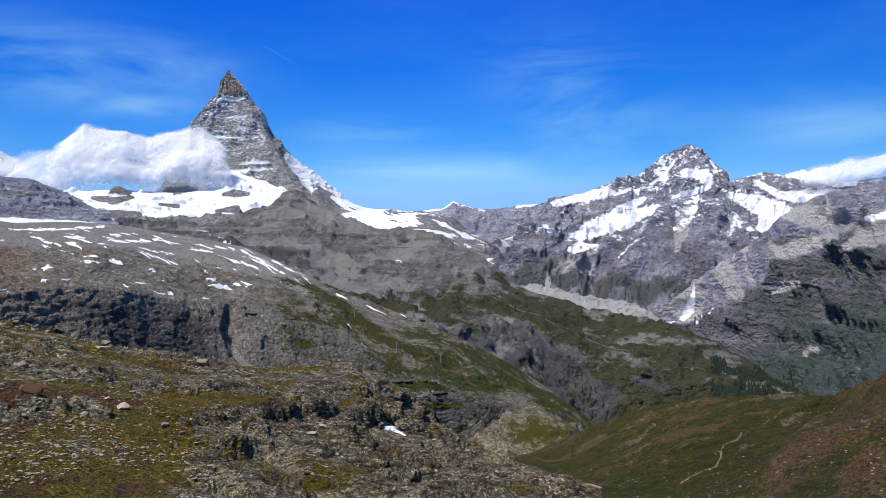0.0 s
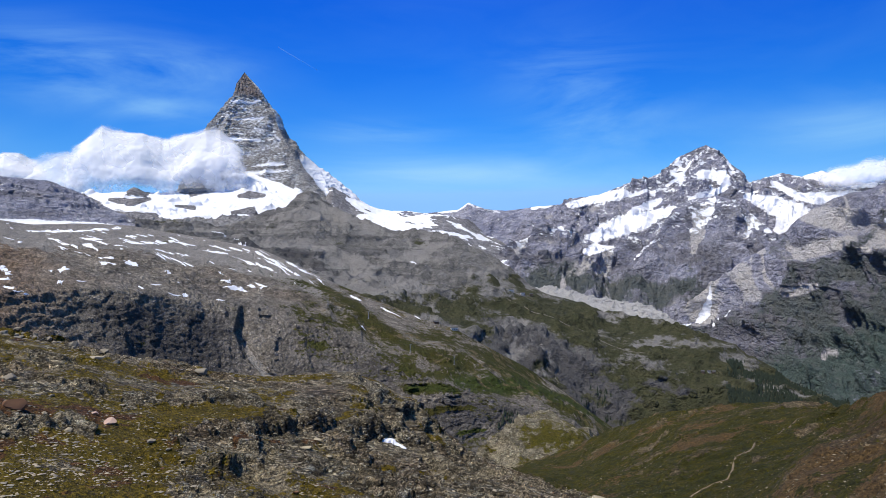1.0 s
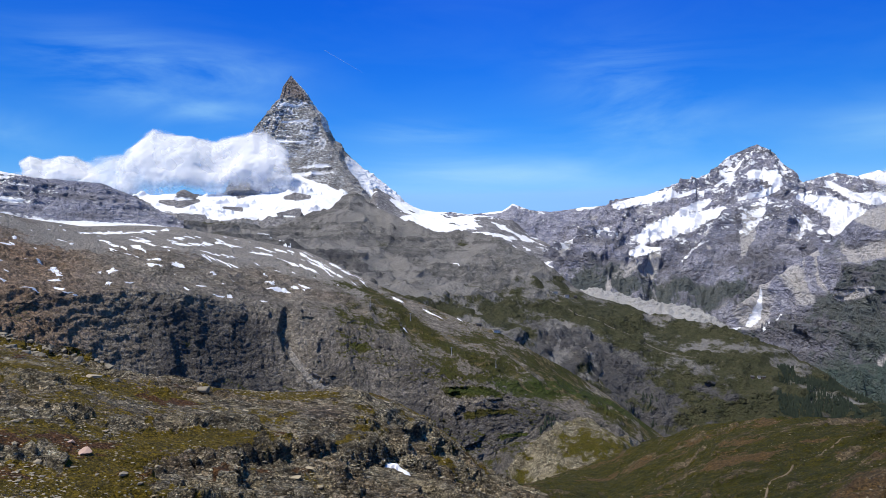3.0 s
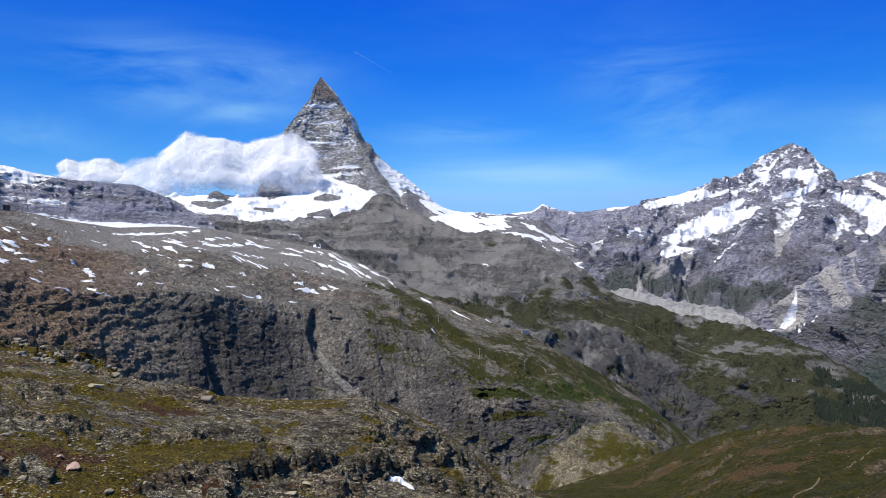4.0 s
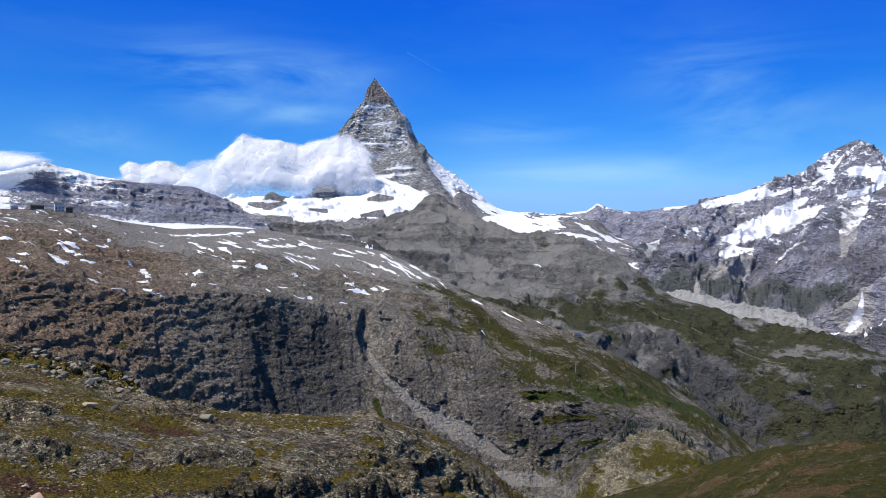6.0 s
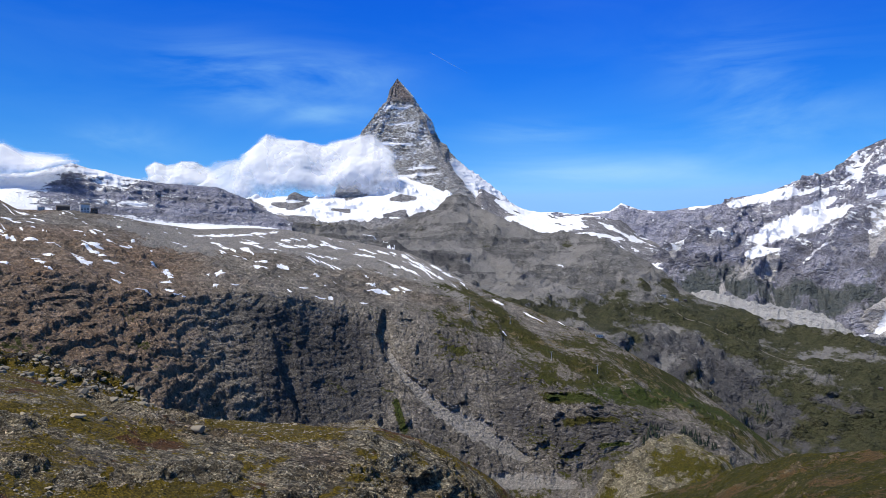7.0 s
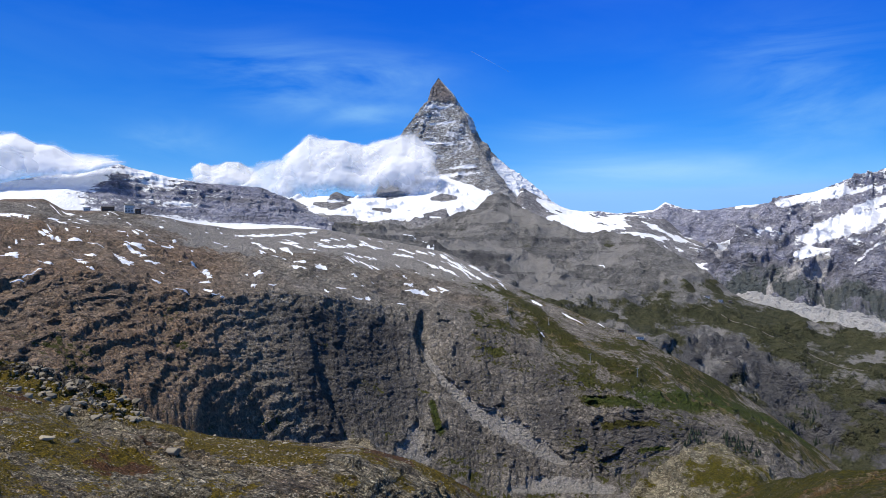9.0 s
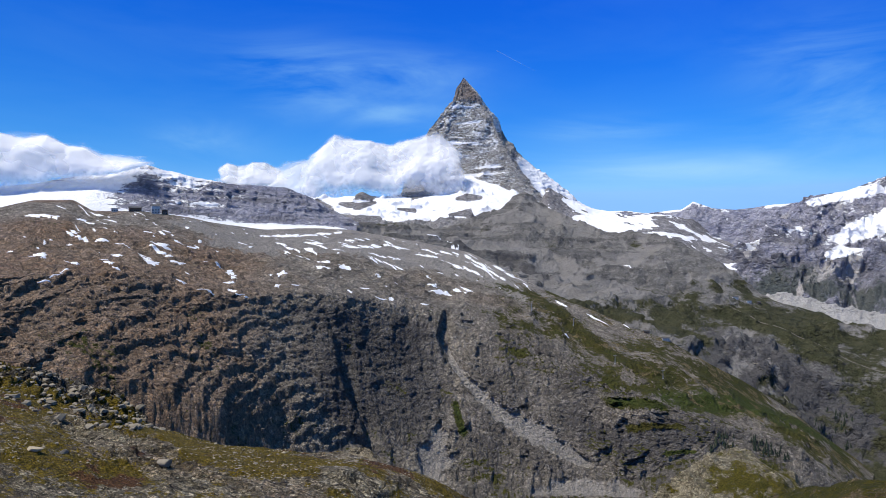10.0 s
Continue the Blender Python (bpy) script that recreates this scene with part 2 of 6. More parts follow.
def plain(name, colour, rough=0.8, metal=0.0, vary=0.25, size=1.0):
    m = bpy.data.materials.new(name)
    m.use_nodes = True
    N, L = m.node_tree.nodes, m.node_tree.links
    bsdf = N["Principled BSDF"]
    bsdf.inputs["Roughness"].default_value, bsdf.inputs["Metallic"].default_value = rough, metal
    co, n, mx = N.new("ShaderNodeTexCoord"), N.new("ShaderNodeTexNoise"), N.new("ShaderNodeMixRGB")
    n.inputs["Scale"].default_value, n.inputs["Detail"].default_value = 1.0 / size, 7.0
    mx.inputs["Color1"].default_value = (*[c * (1 - vary) for c in colour], 1)
    mx.inputs["Color2"].default_value = (*[min(0.95, c * (1 + vary)) for c in colour], 1)
    L.new(co.outputs["Object"], n.inputs["Vector"])
    L.new(n.outputs["Fac"], mx.inputs["Fac"])
    L.new(mx.outputs["Color"], bsdf.inputs["Base Color"])
    bp = N.new("ShaderNodeBump")
    bp.inputs["Strength"].default_value, bp.inputs["Distance"].default_value = 0.4, size * 0.3
    L.new(n.outputs["Fac"], bp.inputs["Height"])
    L.new(bp.outputs["Normal"], bsdf.inputs["Normal"])
    return m


SLABS = ((0.65, 1.4, 1.8), (0, 0, -18))
BLOCKS = ((0.7, 0.7, 1.3), (20, 12, 0))
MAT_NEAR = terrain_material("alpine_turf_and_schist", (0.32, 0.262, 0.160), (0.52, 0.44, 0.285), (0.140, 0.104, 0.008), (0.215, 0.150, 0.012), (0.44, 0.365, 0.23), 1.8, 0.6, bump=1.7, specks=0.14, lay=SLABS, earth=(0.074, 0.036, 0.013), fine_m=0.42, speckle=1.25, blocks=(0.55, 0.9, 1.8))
MAT_KNOB = terrain_material("pale_crag", (0.344, 0.292, 0.185), (0.499, 0.434, 0.288), (0.103, 0.095, 0.009), (0.142, 0.114, 0.012), (0.447, 0.387, 0.258), 4.0, 0.4, bump=1.3, lay=SLABS, fine_m=1.0, speckle=0.8, lush=(0.075, 0.095, 0.012))
MAT_SLOPE = terrain_material("alpine_meadow", (0.189, 0.142, 0.076), (0.267, 0.211, 0.120), (0.043, 0.046, 0.003), (0.089, 0.074, 0.004), (0.120, 0.079, 0.039), 2.0, 0.3, bump=1.2, tint=(0.15, 0.092, 0.040), specks=0.05, earth=(0.076, 0.047, 0.017), fine_m=0.7, ragged=0.8, speckle=1.0)
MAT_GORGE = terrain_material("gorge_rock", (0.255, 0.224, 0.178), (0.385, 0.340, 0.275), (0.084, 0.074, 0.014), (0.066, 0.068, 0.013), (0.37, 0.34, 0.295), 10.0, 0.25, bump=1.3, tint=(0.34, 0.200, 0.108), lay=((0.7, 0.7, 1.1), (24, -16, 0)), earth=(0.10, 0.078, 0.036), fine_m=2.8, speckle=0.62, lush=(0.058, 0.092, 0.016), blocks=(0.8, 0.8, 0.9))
MAT_HILL = terrain_material("grey_scree_hill", (0.176, 0.169, 0.154), (0.246, 0.236, 0.214), (0.051, 0.055, 0.024), (0.081, 0.079, 0.039), (0.273, 0.260, 0.238), 14.0, 0.3, bump=0.9, lay=((0.7, 0.7, 1.2), (14, 9, 0)), fine_m=4.5, speckle=0.28, ragged=0.5, veg_dark=0.45)
MAT_HORN = terrain_material("peak_rock", (0.44, 0.425, 0.405), (0.60, 0.58, 0.55), (0.08, 0.08, 0.04), (0.1, 0.1, 0.05), (0.50, 0.48, 0.45), 18.0, 0.3, bump=1.5, tint=(0.30, 0.22, 0.19), lay=((0.4, 0.4, 2.0), (10, 6, 0)), fine_m=7.0, snow=(13.0, 2.0, 0.38, 0.64), sheet_lie=(0.8, 0.8, 2.3), speckle=0.5, blocks=(0.6, 0.6, 1.8))
# distance haze is mixed into these base colours: paler and bluer than bare rock
MAT_FAR = terrain_material("hazed_mountain_rock", (0.34, 0.348, 0.44), (0.50, 0.495, 0.565), (0.110, 0.130, 0.130), (0.150, 0.160, 0.146), (0.62, 0.59, 0.56), 28.0, 0.3, bump=1.2, tint=(0.42, 0.36, 0.37), lay=((0.7, 0.7, 1.3), (8, 6, 0)), fine_m=8.0, snow=(20.0, 1.8, 0.46, 0.54), speckle=0.28, ragged=0.5, lush=(0.085, 0.128, 0.110), veg_dark=0.35, blocks=(0.7, 0.7, 1.4))
MAT_MORAINE = terrain_material("pale_moraine_gravel", (0.36, 0.355, 0.34), (0.46, 0.45, 0.43), (0.08, 0.085, 0.05), (0.1, 0.1, 0.06), (0.52, 0.51, 0.485), 14.0, 0.3, bump=1.0, lay=BLOCKS, fine_m=4.5, speckle=0.3, ragged=0.5)
MAT_ICE = terrain_material("glacier_snow", (0.25, 0.242, 0.245), (0.36, 0.345, 0.335), (0.1, 0.1, 0.05), (0.1, 0.1, 0.05), (0.38, 0.37, 0.35), 20.0, 0.3, lay=BLOCKS, fine_m=6.0, snow=(26.0, 1.3, 0.46, 0.54), speckle=0.5)

# -- terrain shapes: plain arithmetic, in metres; bearings in degrees from the y axis to the right --
_rng = np.random.RandomState(7)
_PERM = np.concatenate([_rng.permutation(512)] * 3).astype(np.int32)
_GRAD = _rng.normal(size=(512, 3))
_GRAD /= np.linalg.norm(_GRAD, axis=1)[:, None]
_GX, _GY, _GZ = (np.ascontiguousarray(v, np.float32) for v in _GRAD.T)


def perlin(p):
    """Gradient noise of the rows of p, about -0.7 to 0.7."""
    i = np.floor(p).astype(np.int32)
    f = (p - i).astype(np.float32)
    i &= 511
    u = f * f * f * (f * (f * 6 - 15) + 10)
    (ix, iy, iz), (fx, fy, fz), (ux, uy, uz) = (np.ascontiguousarray(v.T) for v in (i, f, u))
    total = 0
    for dx in (0, 1):
        px, wx, ox = _PERM[ix + dx], (ux if dx else 1 - ux), fx - dx
        for dy in (0, 1):
            py, wy, oy = _PERM[px + iy + dy], wx * (uy if dy else 1 - uy), fy - dy
            for dz in (0, 1):
                h = _PERM[py + iz + dz]
                total = total + wy * (uz if dz else 1 - uz) * (_GX[h] * ox + _GY[h] * oy + _GZ[h] * (fz - dz))
    return total


def fbm(p, size, octaves, fall=0.5, stretch=(1, 1, 1), shift=0.0):
    q, amp, total = p / size * np.array(stretch) + shift, 1.0, 0.0
    for _ in range(octaves):
        total = total + amp * perlin(q)
        q, amp = q * 2.03 + 11.7, amp * fall
    return total


def ridged(p, size, octaves, fall=0.5, stretch=(1, 1, 1), shift=0.0):
    """Sharp crests and broad hollows, about 0 to 1.6."""
    q, amp, total, w = p / size * np.array(stretch) + shift, 1.0, 0.0, 1.0
    for _ in range(octaves):
        n = (1 - np.minimum(1, np.abs(perlin(q)) * 2.2)) ** 2 * w
        total, w = total + amp * n, np.clip(n * 1.6, 0, 1)
        q, amp = q * 2.07 + 5.3, amp * fall
    return total


def smooth(x, lo, hi):
    t = np.clip((x - lo) / (hi - lo), 0, 1)
    return t * t * (3 - 2 * t)


def terrace(p, normal, thick, warp):
    """How far the ground must rise or sink to lie in ledges of beds with that normal and thickness."""
    c = (p @ np.array(normal) + warp) / thick
    f = c - np.floor(c)
    return (smooth(f, 0.36, 0.60) - f) * thick


def blur(a, n, axis):
    if n < 1:
        return a
    k = np.hanning(2 * n + 3)[1:-1]
    k /= k.sum()
    pad = [(0, 0), (0, 0)]
    pad[axis] = (n, n)
    b, size = np.pad(a, pad, mode="edge"), a.shape[axis]
    return sum(w * np.take(b, range(j, j + size), axis) for j, w in enumerate(k))


class Sheet:
    """A piece of land drawn through a few lines of (bearing, distance, height), from its back over its crest down to its foot."""

    def __init__(self, lines=None, left=0, right=0, columns=0, steps=(), soften=(4, 3), dense=None):
        if not lines:
            return
        b = np.linspace(left, right, columns)
        if dense:
            fine = np.interp(dense, (left, right), (0, 1))
            b = np.interp(np.linspace(0, 1, columns), (0, 0.03 * (fine[0] > 0), 1 - 0.03 * (fine[1] < 1), 1), (left, dense[0], dense[1], right))
        rows = [np.stack([np.interp(b, *zip(*[(p[0], p[1 + k]) for p in line])) for k in (0, 1)]) for line in lines]
        d, z, r = [], [], []
        for k, n in enumerate(steps):
            for j in range(n + (k == len(steps) - 1)):
                f = j / n
                d.append(rows[k][0] * (1 - f) + rows[k + 1][0] * f)
                z.append(rows[k][1] * (1 - f) + rows[k + 1][1] * f)
                r.append(np.full(columns, k + f))
        d, z = blur(blur(np.array(d), soften[0], 1), soften[1], 0), blur(blur(np.array(z), soften[0], 1), soften[1], 0)
        self.b, self.r = np.broadcast_to(b, d.shape).ravel(), np.array(r).ravel()
        self.shape, self.lines = d.shape, np.array(r)[:, 0]
        self.turn = b
        a = np.radians(self.b)
        self.p = np.stack([d.ravel() * np.sin(a), d.ravel() * np.cos(a), z.ravel()], 1)
        self.masks = {}

    def normals(self):
        g = self.p.reshape(*self.shape, 3)
        n = np.cross(np.gradient(g, axis=1), np.gradient(g, axis=0)).reshape(-1, 3)
        n /= np.linalg.norm(n, axis=1)[:, None] + 1e-9
        return n * np.sign(n[:, 2:3] + 1e-9)

    def push(self, amount, along=None):
        self.p = self.p + (self.normals() if along is None else along) * np.asarray(amount)[:, None]

    def steep(self):
        return 1 - self.normals()[:, 2]

    def at(self, b, r):
        """The places on the sheet at bearings b and lines r."""
        i = np.clip(np.interp(r, self.lines, range(self.shape[0])), 0, self.shape[0] - 1.001)
        j = np.clip(np.interp(b, self.turn, range(self.shape[1])), 0, self.shape[1] - 1.001)
        g, i0, j0 = self.p.reshape(*self.shape, 3), i.astype(int), j.astype(int)
        u, v = (i - i0)[..., None], (j - j0)[..., None]
        return (g[i0, j0] * (1 - v) + g[i0, j0 + 1] * v) * (1 - u) + (g[i0 + 1, j0] * (1 - v) + g[i0 + 1, j0 + 1] * v) * u

    def spots(self, rows):
        """A mask of soft blots (bearing, line, half width, half height, lean)."""
        m = np.zeros(len(self.b))
        for b, r, w, h, lean in rows:
            x, y = (self.b - b) / w, (self.r - r - lean * (self.b - b)) / h
            m = np.maximum(m, 1.3 - np.sqrt(x * x + y * y) * 0.8)
        return np.clip(m, 0, 1)


    def strokes(self, rows, scale=0.0):
        """A mask of soft strokes, each a line of (bearing, place, half width in degrees); the place is a height in degrees or, with a scale, a line of the sheet times that many degrees."""
        y = self.r * scale if scale else np.degrees(np.arctan2(self.p[:, 2], np.hypot(self.p[:, 0], self.p[:, 1])))
        m = np.zeros(len(self.b))
        for line in rows:
            for (x0, y0, w0), (x1, y1, w1) in zip(line, line[1:]):
                y0, y1 = (y0 * scale, y1 * scale) if scale else (y0, y1)
                dx, dy = x1 - x0, y1 - y0
                t = np.clip(((self.b - x0) * dx + (y - y0) * dy) / (dx * dx + dy * dy + 1e-9), 0, 1)
                away = np.hypot(self.b - x0 - t * dx, y - y0 - t * dy) / (w0 + (w1 - w0) * t)
                m = np.maximum(m, 1.3 - 0.8 * away)
        return np.clip(m, 0, 1)

    def outward(self):
        """Level directions from the land back to the viewpoint."""
        a = np.radians(self.b)
        return np.stack([-np.sin(a), -np.cos(a), np.full(len(a), 0.12)], 1)


def teeth(s, width, lean, seed, wander=0.8):
    """Buttresses side by side, 0 to 1: each swells to the right and then breaks off; width in degrees."""
    q = np.stack([s.b / width * 0.6, s.r * 5.0, np.full(len(s.b), seed)], 1)
    u = (s.b + lean * (s.r - 2)) / width + wander * fbm(q, 1.0, 4, 0.55)
    n = np.floor(u)
    f = u - n
    tall = 0.25 + 0.75 * np.abs(np.sin(n * 12.9898 + seed * 7.1))
    fade = smooth(fbm(q + 31.7, 1.6, 2), -0.45, 0.25)
    return smooth(f, 0.0, 0.9) * (1 - smooth(f, 0.88, 1.0)) * tall * fade


def ribs_down(s, width, lean, seed, along=1.1):
    """Ribs and gullies that run down a mountainside, crests near 1; width in degrees."""
    wob = 0.5 * fbm(np.stack([s.b / width * 0.5, s.r * 3.0, np.full(len(s.b), seed + 9.0)], 1), 1.0, 3)
    q = np.stack([s.b / width + lean * s.r + wob, along * s.r + 0.4 * wob, np.full(len(s.b), seed)], 1)
    return ridged(q, 1.0, 5, 0.52)


def gullies(s, width, lean, seed):
    """0 to 1 in the beds of gullies that run down a sheet; width in degrees."""
    wob = 0.6 * fbm(s.p, 160, 3, shift=seed)
    q = np.stack([s.b / width + lean * s.r + wob, 0.7 * s.r + 0.3 * wob, np.full(len(s.b), seed)], 1)
    return smooth(ridged(q, 1.0, 3, 0.4), 0.75, 1.2)


LEDGES = (
    ((-18, 4.24, 0.6), (-15.8, 4.15, 1.6), (-13.5, 4.12, 2.6), (-11.2, 4.06, 4.0), (-9, 4.0, 4.2), (-7.6, 3.86, 2.0), (-7.2, 3.82, 0)),
    ((-7.2, 3.9, 0), (-6.3, 3.9, 2.2), (-4.6, 3.86, 3.0), (-3.4, 3.82, 1.4), (-2.6, 3.78, 2.6), (-1.2, 3.74, 2.6), (0.0, 3.68, 1.5), (0.8, 3.62, 0)),
    ((-7.0, 4.45, 0), (-6.2, 4.43, 1.8), (-5, 4.5, 2.0), (-4.4, 4.55, 0)),
    ((-4, 4.75, 0), (-3.4, 4.76, 2.0), (-2, 4.85, 2.2), (-0.5, 4.8, 1.5), (1, 4.7, 0)),
    ((-29, 4.3, 1.0), (-26.3, 4.2, 1.2), (-24, 4.08, 1.2), (-22.5, 4.2, 0.5)),
    ((-21.5, 3.8, 0.5), (-20, 3.75, 1.2), (-17, 3.7, 1.2), (-14, 3.62, 1.0), (-12, 3.6, 0.3)),
)


def knoll_sheet(q=1.0):
    s = Sheet([
        ((-60, 650, -130), (-30, 560, -300), (0, 520, -330), (12, 600, -250)),
        ((-60, 420, -30), (-45, 400, -60), (-33, 360, -90), (-20, 330, -110), (-10, 300, -120), (0, 300, -100), (6, 330, -105), (12, 400, -120)),
        ((-60, 280, 0), (-45, 270, -10), (-33.5, 260, -18), (-28.5, 245, -22), (-25.8, 240, -27), (-23.4, 235, -32), (-18.8, 240, -38), (-11.7, 222, -34.5), (-8, 215, -32), (-5.8, 200, -30.5), (-4, 205, -33), (-2, 212, -39.5), (0, 228, -49), (2, 235, -61), (4, 235, -64), (6, 235, -67), (8, 240, -72), (12, 280, -88)),
        ((-60, 150, -2), (-40, 165, -10), (-33, 170, -14), (-29, 175, -15), (-23.3, 165, -18.5), (-17.6, 180, -24.5), (-11.8, 178, -26), (-5.8, 175, -25), (-4, 178, -28), (-2, 185, -33.5), (0, 190, -41), (2, 190, -49), (4, 180, -50), (6, 170, -49.5), (8, 165, -50), (12, 180, -57)),
        ((-60, 110, -6), (-40, 112, -12), (-28, 115, -17), (-21.7, 116, -21), (-15, 125, -25), (-8, 140, -31), (-3.2, 150, -36), (1.3, 145, -40), (7.5, 125, -38), (12, 130, -42)),
        ((-60, 80, -10), (-40, 82, -18), (-29, 85, -23), (-18.7, 88, -26), (-7, 95, -30), (1.3, 100, -32), (7.5, 108, -34), (12, 112, -36)),
        ((-60, 30, -12), (-29, 30, -24), (0, 30, -30), (12, 30, -32)),
    ], -60, 12, int(1000 * q), [int(n * q) for n in (8, 40, 150, 170, 130, 30)], (9, 8), (-47.5, 12))
    front = smooth(s.r, 1.6, 2.2) * (1 - smooth(s.r, 5.2, 6))
    crag = smooth(fbm(s.p, 38, 3) + 0.25 * smooth(s.b, -12, -2) * smooth(s.r, 2.2, 2.8), -0.02, 0.32)
    s.push(front * (2.2 * fbm(s.p, 45, 3)))
    lean = s.p @ np.array([[0.95, 0.31, 0], [-0.31, 0.95, 0], [0, 0, 1]])
    beds = ridged(lean, 9.0, 5, 0.6, (0.30, 1.0, 2.4))
    s.push(front * crag * (beds - 0.45) * 1.4)
    s.push(front * (0.28 * fbm(s.p, 5.0, 4, 0.6) + (0.12 + 0.6 * crag) * 0.4 * (ridged(lean, 2.6, 4, 0.65, (0.4, 1.3, 2.2)) - 0.4)))
    rough = smooth(s.b, -44, -38) * (1 - smooth(s.b, -25, -22)) * smooth(s.r, 1.75, 1.95) * (1 - smooth(s.r, 2.35, 2.6))
    s.push(rough * (1.8 * (ridged(s.p, 6.0, 4, 0.6) - 0.4) + 1.2 * fbm(s.p, 14, 3)))
    up = np.zeros_like(s.p)
    up[:, 2] = 1
    bluff = smooth(s.b, -13, -8) * smooth(s.r, 2.3, 2.7) * (1 - smooth(s.r, 4.2, 4.6))
    s.push(front * np.clip(0.25 + crag + bluff, 0, 1) * terrace(s.p, (0.10, 0.05, 0.99), 3.4, 2.2 * fbm(s.p, 24, 3)) * (0.13 + 0.12 * bluff), up)
    s.push(front * np.clip(0.15 + crag + 0.5 * bluff, 0, 1) * terrace(s.p, (0.14, 0.06, 0.98), 1.1, 0.9 * fbm(s.p, 11, 3, 0.5)) * 0.5, up)
    s.push(front * np.clip(0.2 + crag, 0, 1) * terrace(s.p, (0.16, 0.10, 0.98), 0.5, 0.4 * fbm(s.p, 5, 3, 0.5)) * 0.6, up)
    # ledges: low scarps with shade-darkened faces, as (bearing, line, height) along their lips
    faces = np.zeros(len(s.b))
    for lip in LEDGES:
        bs, rs, hs = zip(*lip)
        at = np.interp(s.b, bs, rs) + 0.05 * fbm(s.p, 7, 4, 0.6, shift=1.9)
        tall = np.interp(s.b, bs, hs) * (s.b > bs[0]) * (s.b < bs[-1]) * (0.75 + 0.8 * fbm(s.p, 9, 3, shift=7.0))
        d = s.r - at
        s.push(0.55 * np.maximum(tall, 0) * smooth(d, -0.40, -0.02) * (1 - smooth(d, 0.0, 0.03)), up)
        s.push(-0.2 * np.maximum(tall, 0) * smooth(d, -0.01, 0.02) * (1 - smooth(d, 0.04, 0.16)), up)
        faces = np.maximum(faces, (tall > 0.4) * smooth(d, -0.16, -0.03) * (1 - smooth(d, 0.06, 0.14)))
    s.push(faces * (ridged(lean, 3.0, 4, 0.6, (0.8, 1.3, 1.6)) - 0.45) * 0.7)
    crag = np.maximum(crag, faces)
    crag = np.maximum(crag, 0.75 * bluff * smooth(fbm(s.p, 12, 3, shift=5.5), -0.15, 0.2))
    patch = fbm(s.p, 22, 4, 0.55, shift=3.1)
    crag = np.maximum(crag, 0.8 * rough)
    # tumbled blocks are dark rock; ledge faces get overhang shade in their colour
    s.masks["darkened"] = np.maximum(0.85 * rough, 0.22 * faces)
    s.masks["grass"] = np.clip(0.72 + 1.2 * patch - 0.8 * crag + 0.35 * smooth(s.r, 3.1, 2.5) * smooth(s.b, -8, -20), 0, 1) * smooth(s.r, 1.4, 2)
    s.masks["earth"] = np.clip(0.02 + 1.35 * fbm(s.p, 18, 5, 0.62, shift=8.4) + 0.34 * smooth(s.r, 3.7, 4.3) * smooth(s.b, -4, -10) - 0.5 * crag, 0, 1)
    s.masks["rust"] = np.clip(0.1 + 0.9 * fbm(s.p, 18, 3, shift=1.4), 0, 0.6)
    s.masks["scree"] = np.clip(0.15 + fbm(s.p, 12, 3, shift=6.2), 0, 1)
    return s


def slope_sheet(q=1.0):
    s = Sheet([
        ((3, 800, -330), (12, 700, -300), (25, 560, -200), (60, 420, -60)),
        ((3, 720, -230), (9.5, 650, -200), (15.5, 560, -150), (24, 480, -120), (28, 380, -90), (33, 330, -60), (60, 300, -30)),
        ((3, 600, -172), (9.5, 560, -135), (11.5, 520, -114), (15.5, 450, -87), (20.8, 420, -72.5), (24, 390, -67), (26.1, 350, -62), (28.1, 270, -43), (30.3, 235, -32), (45, 200, 5), (60, 190, 15)),
        ((3, 300, -84), (9.5, 330, -97), (14.3, 340, -85), (17, 340, -72), (21.9, 270, -58), (24.3, 265, -54), (26.4, 230, -46), (30.3, 180, -33), (45, 150, -10), (60, 140, 0)),
        ((3, 160, -58), (11, 190, -61), (17.4, 190, -57), (22, 165, -45), (25.6, 150, -37), (30.3, 130, -31), (45, 110, -18), (60, 100, -10)),
        ((3, 30, -34), (25, 30, -33), (60, 30, -24)),
    ], 3, 60, int(520 * q), [int(n * q) for n in (8, 24, 180, 120, 40)], (8, 8), (3, 32))
    front = smooth(s.r, 0.8, 1.8) * (1 - smooth(s.r, 4.2, 5))
    s.push(front * (3.5 * fbm(s.p, 70, 4, 0.5) + 1.6 * fbm(s.p, 14, 5, 0.62)))
    rocks = smooth(fbm(s.p, 26, 5, 0.7, shift=2.2), 0.22, 0.40)
    s.push(front * rocks * (ridged(s.p, 10, 4, 0.55) - 0.3) * 0.9)
    rusty = smooth(s.b + 0.02 * (s.p[:, 2] + 50) * 1.0 - 3.0 * (3 - s.r), 25.0, 27.5)
    s.masks["grass"] = np.clip(0.98 + 0.7 * fbm(s.p, 60, 5, 0.6) - 0.6 * rocks - 0.5 * rusty, 0, 1)
    s.masks["earth"] = np.clip(0.06 + 1.3 * fbm(s.p, 34, 6, 0.66, (0.6, 1.2, 2), shift=4.0) + 0.30 * rusty, 0, 1)
    s.masks["rust"] = np.clip(0.2 + 0.6 * rusty, 0, 1)
    s.masks["scree"] = np.clip(0.1 + 0.5 * rusty + 0.6 * fbm(s.p, 20, 3, shift=9.0), 0, 1)
    return s


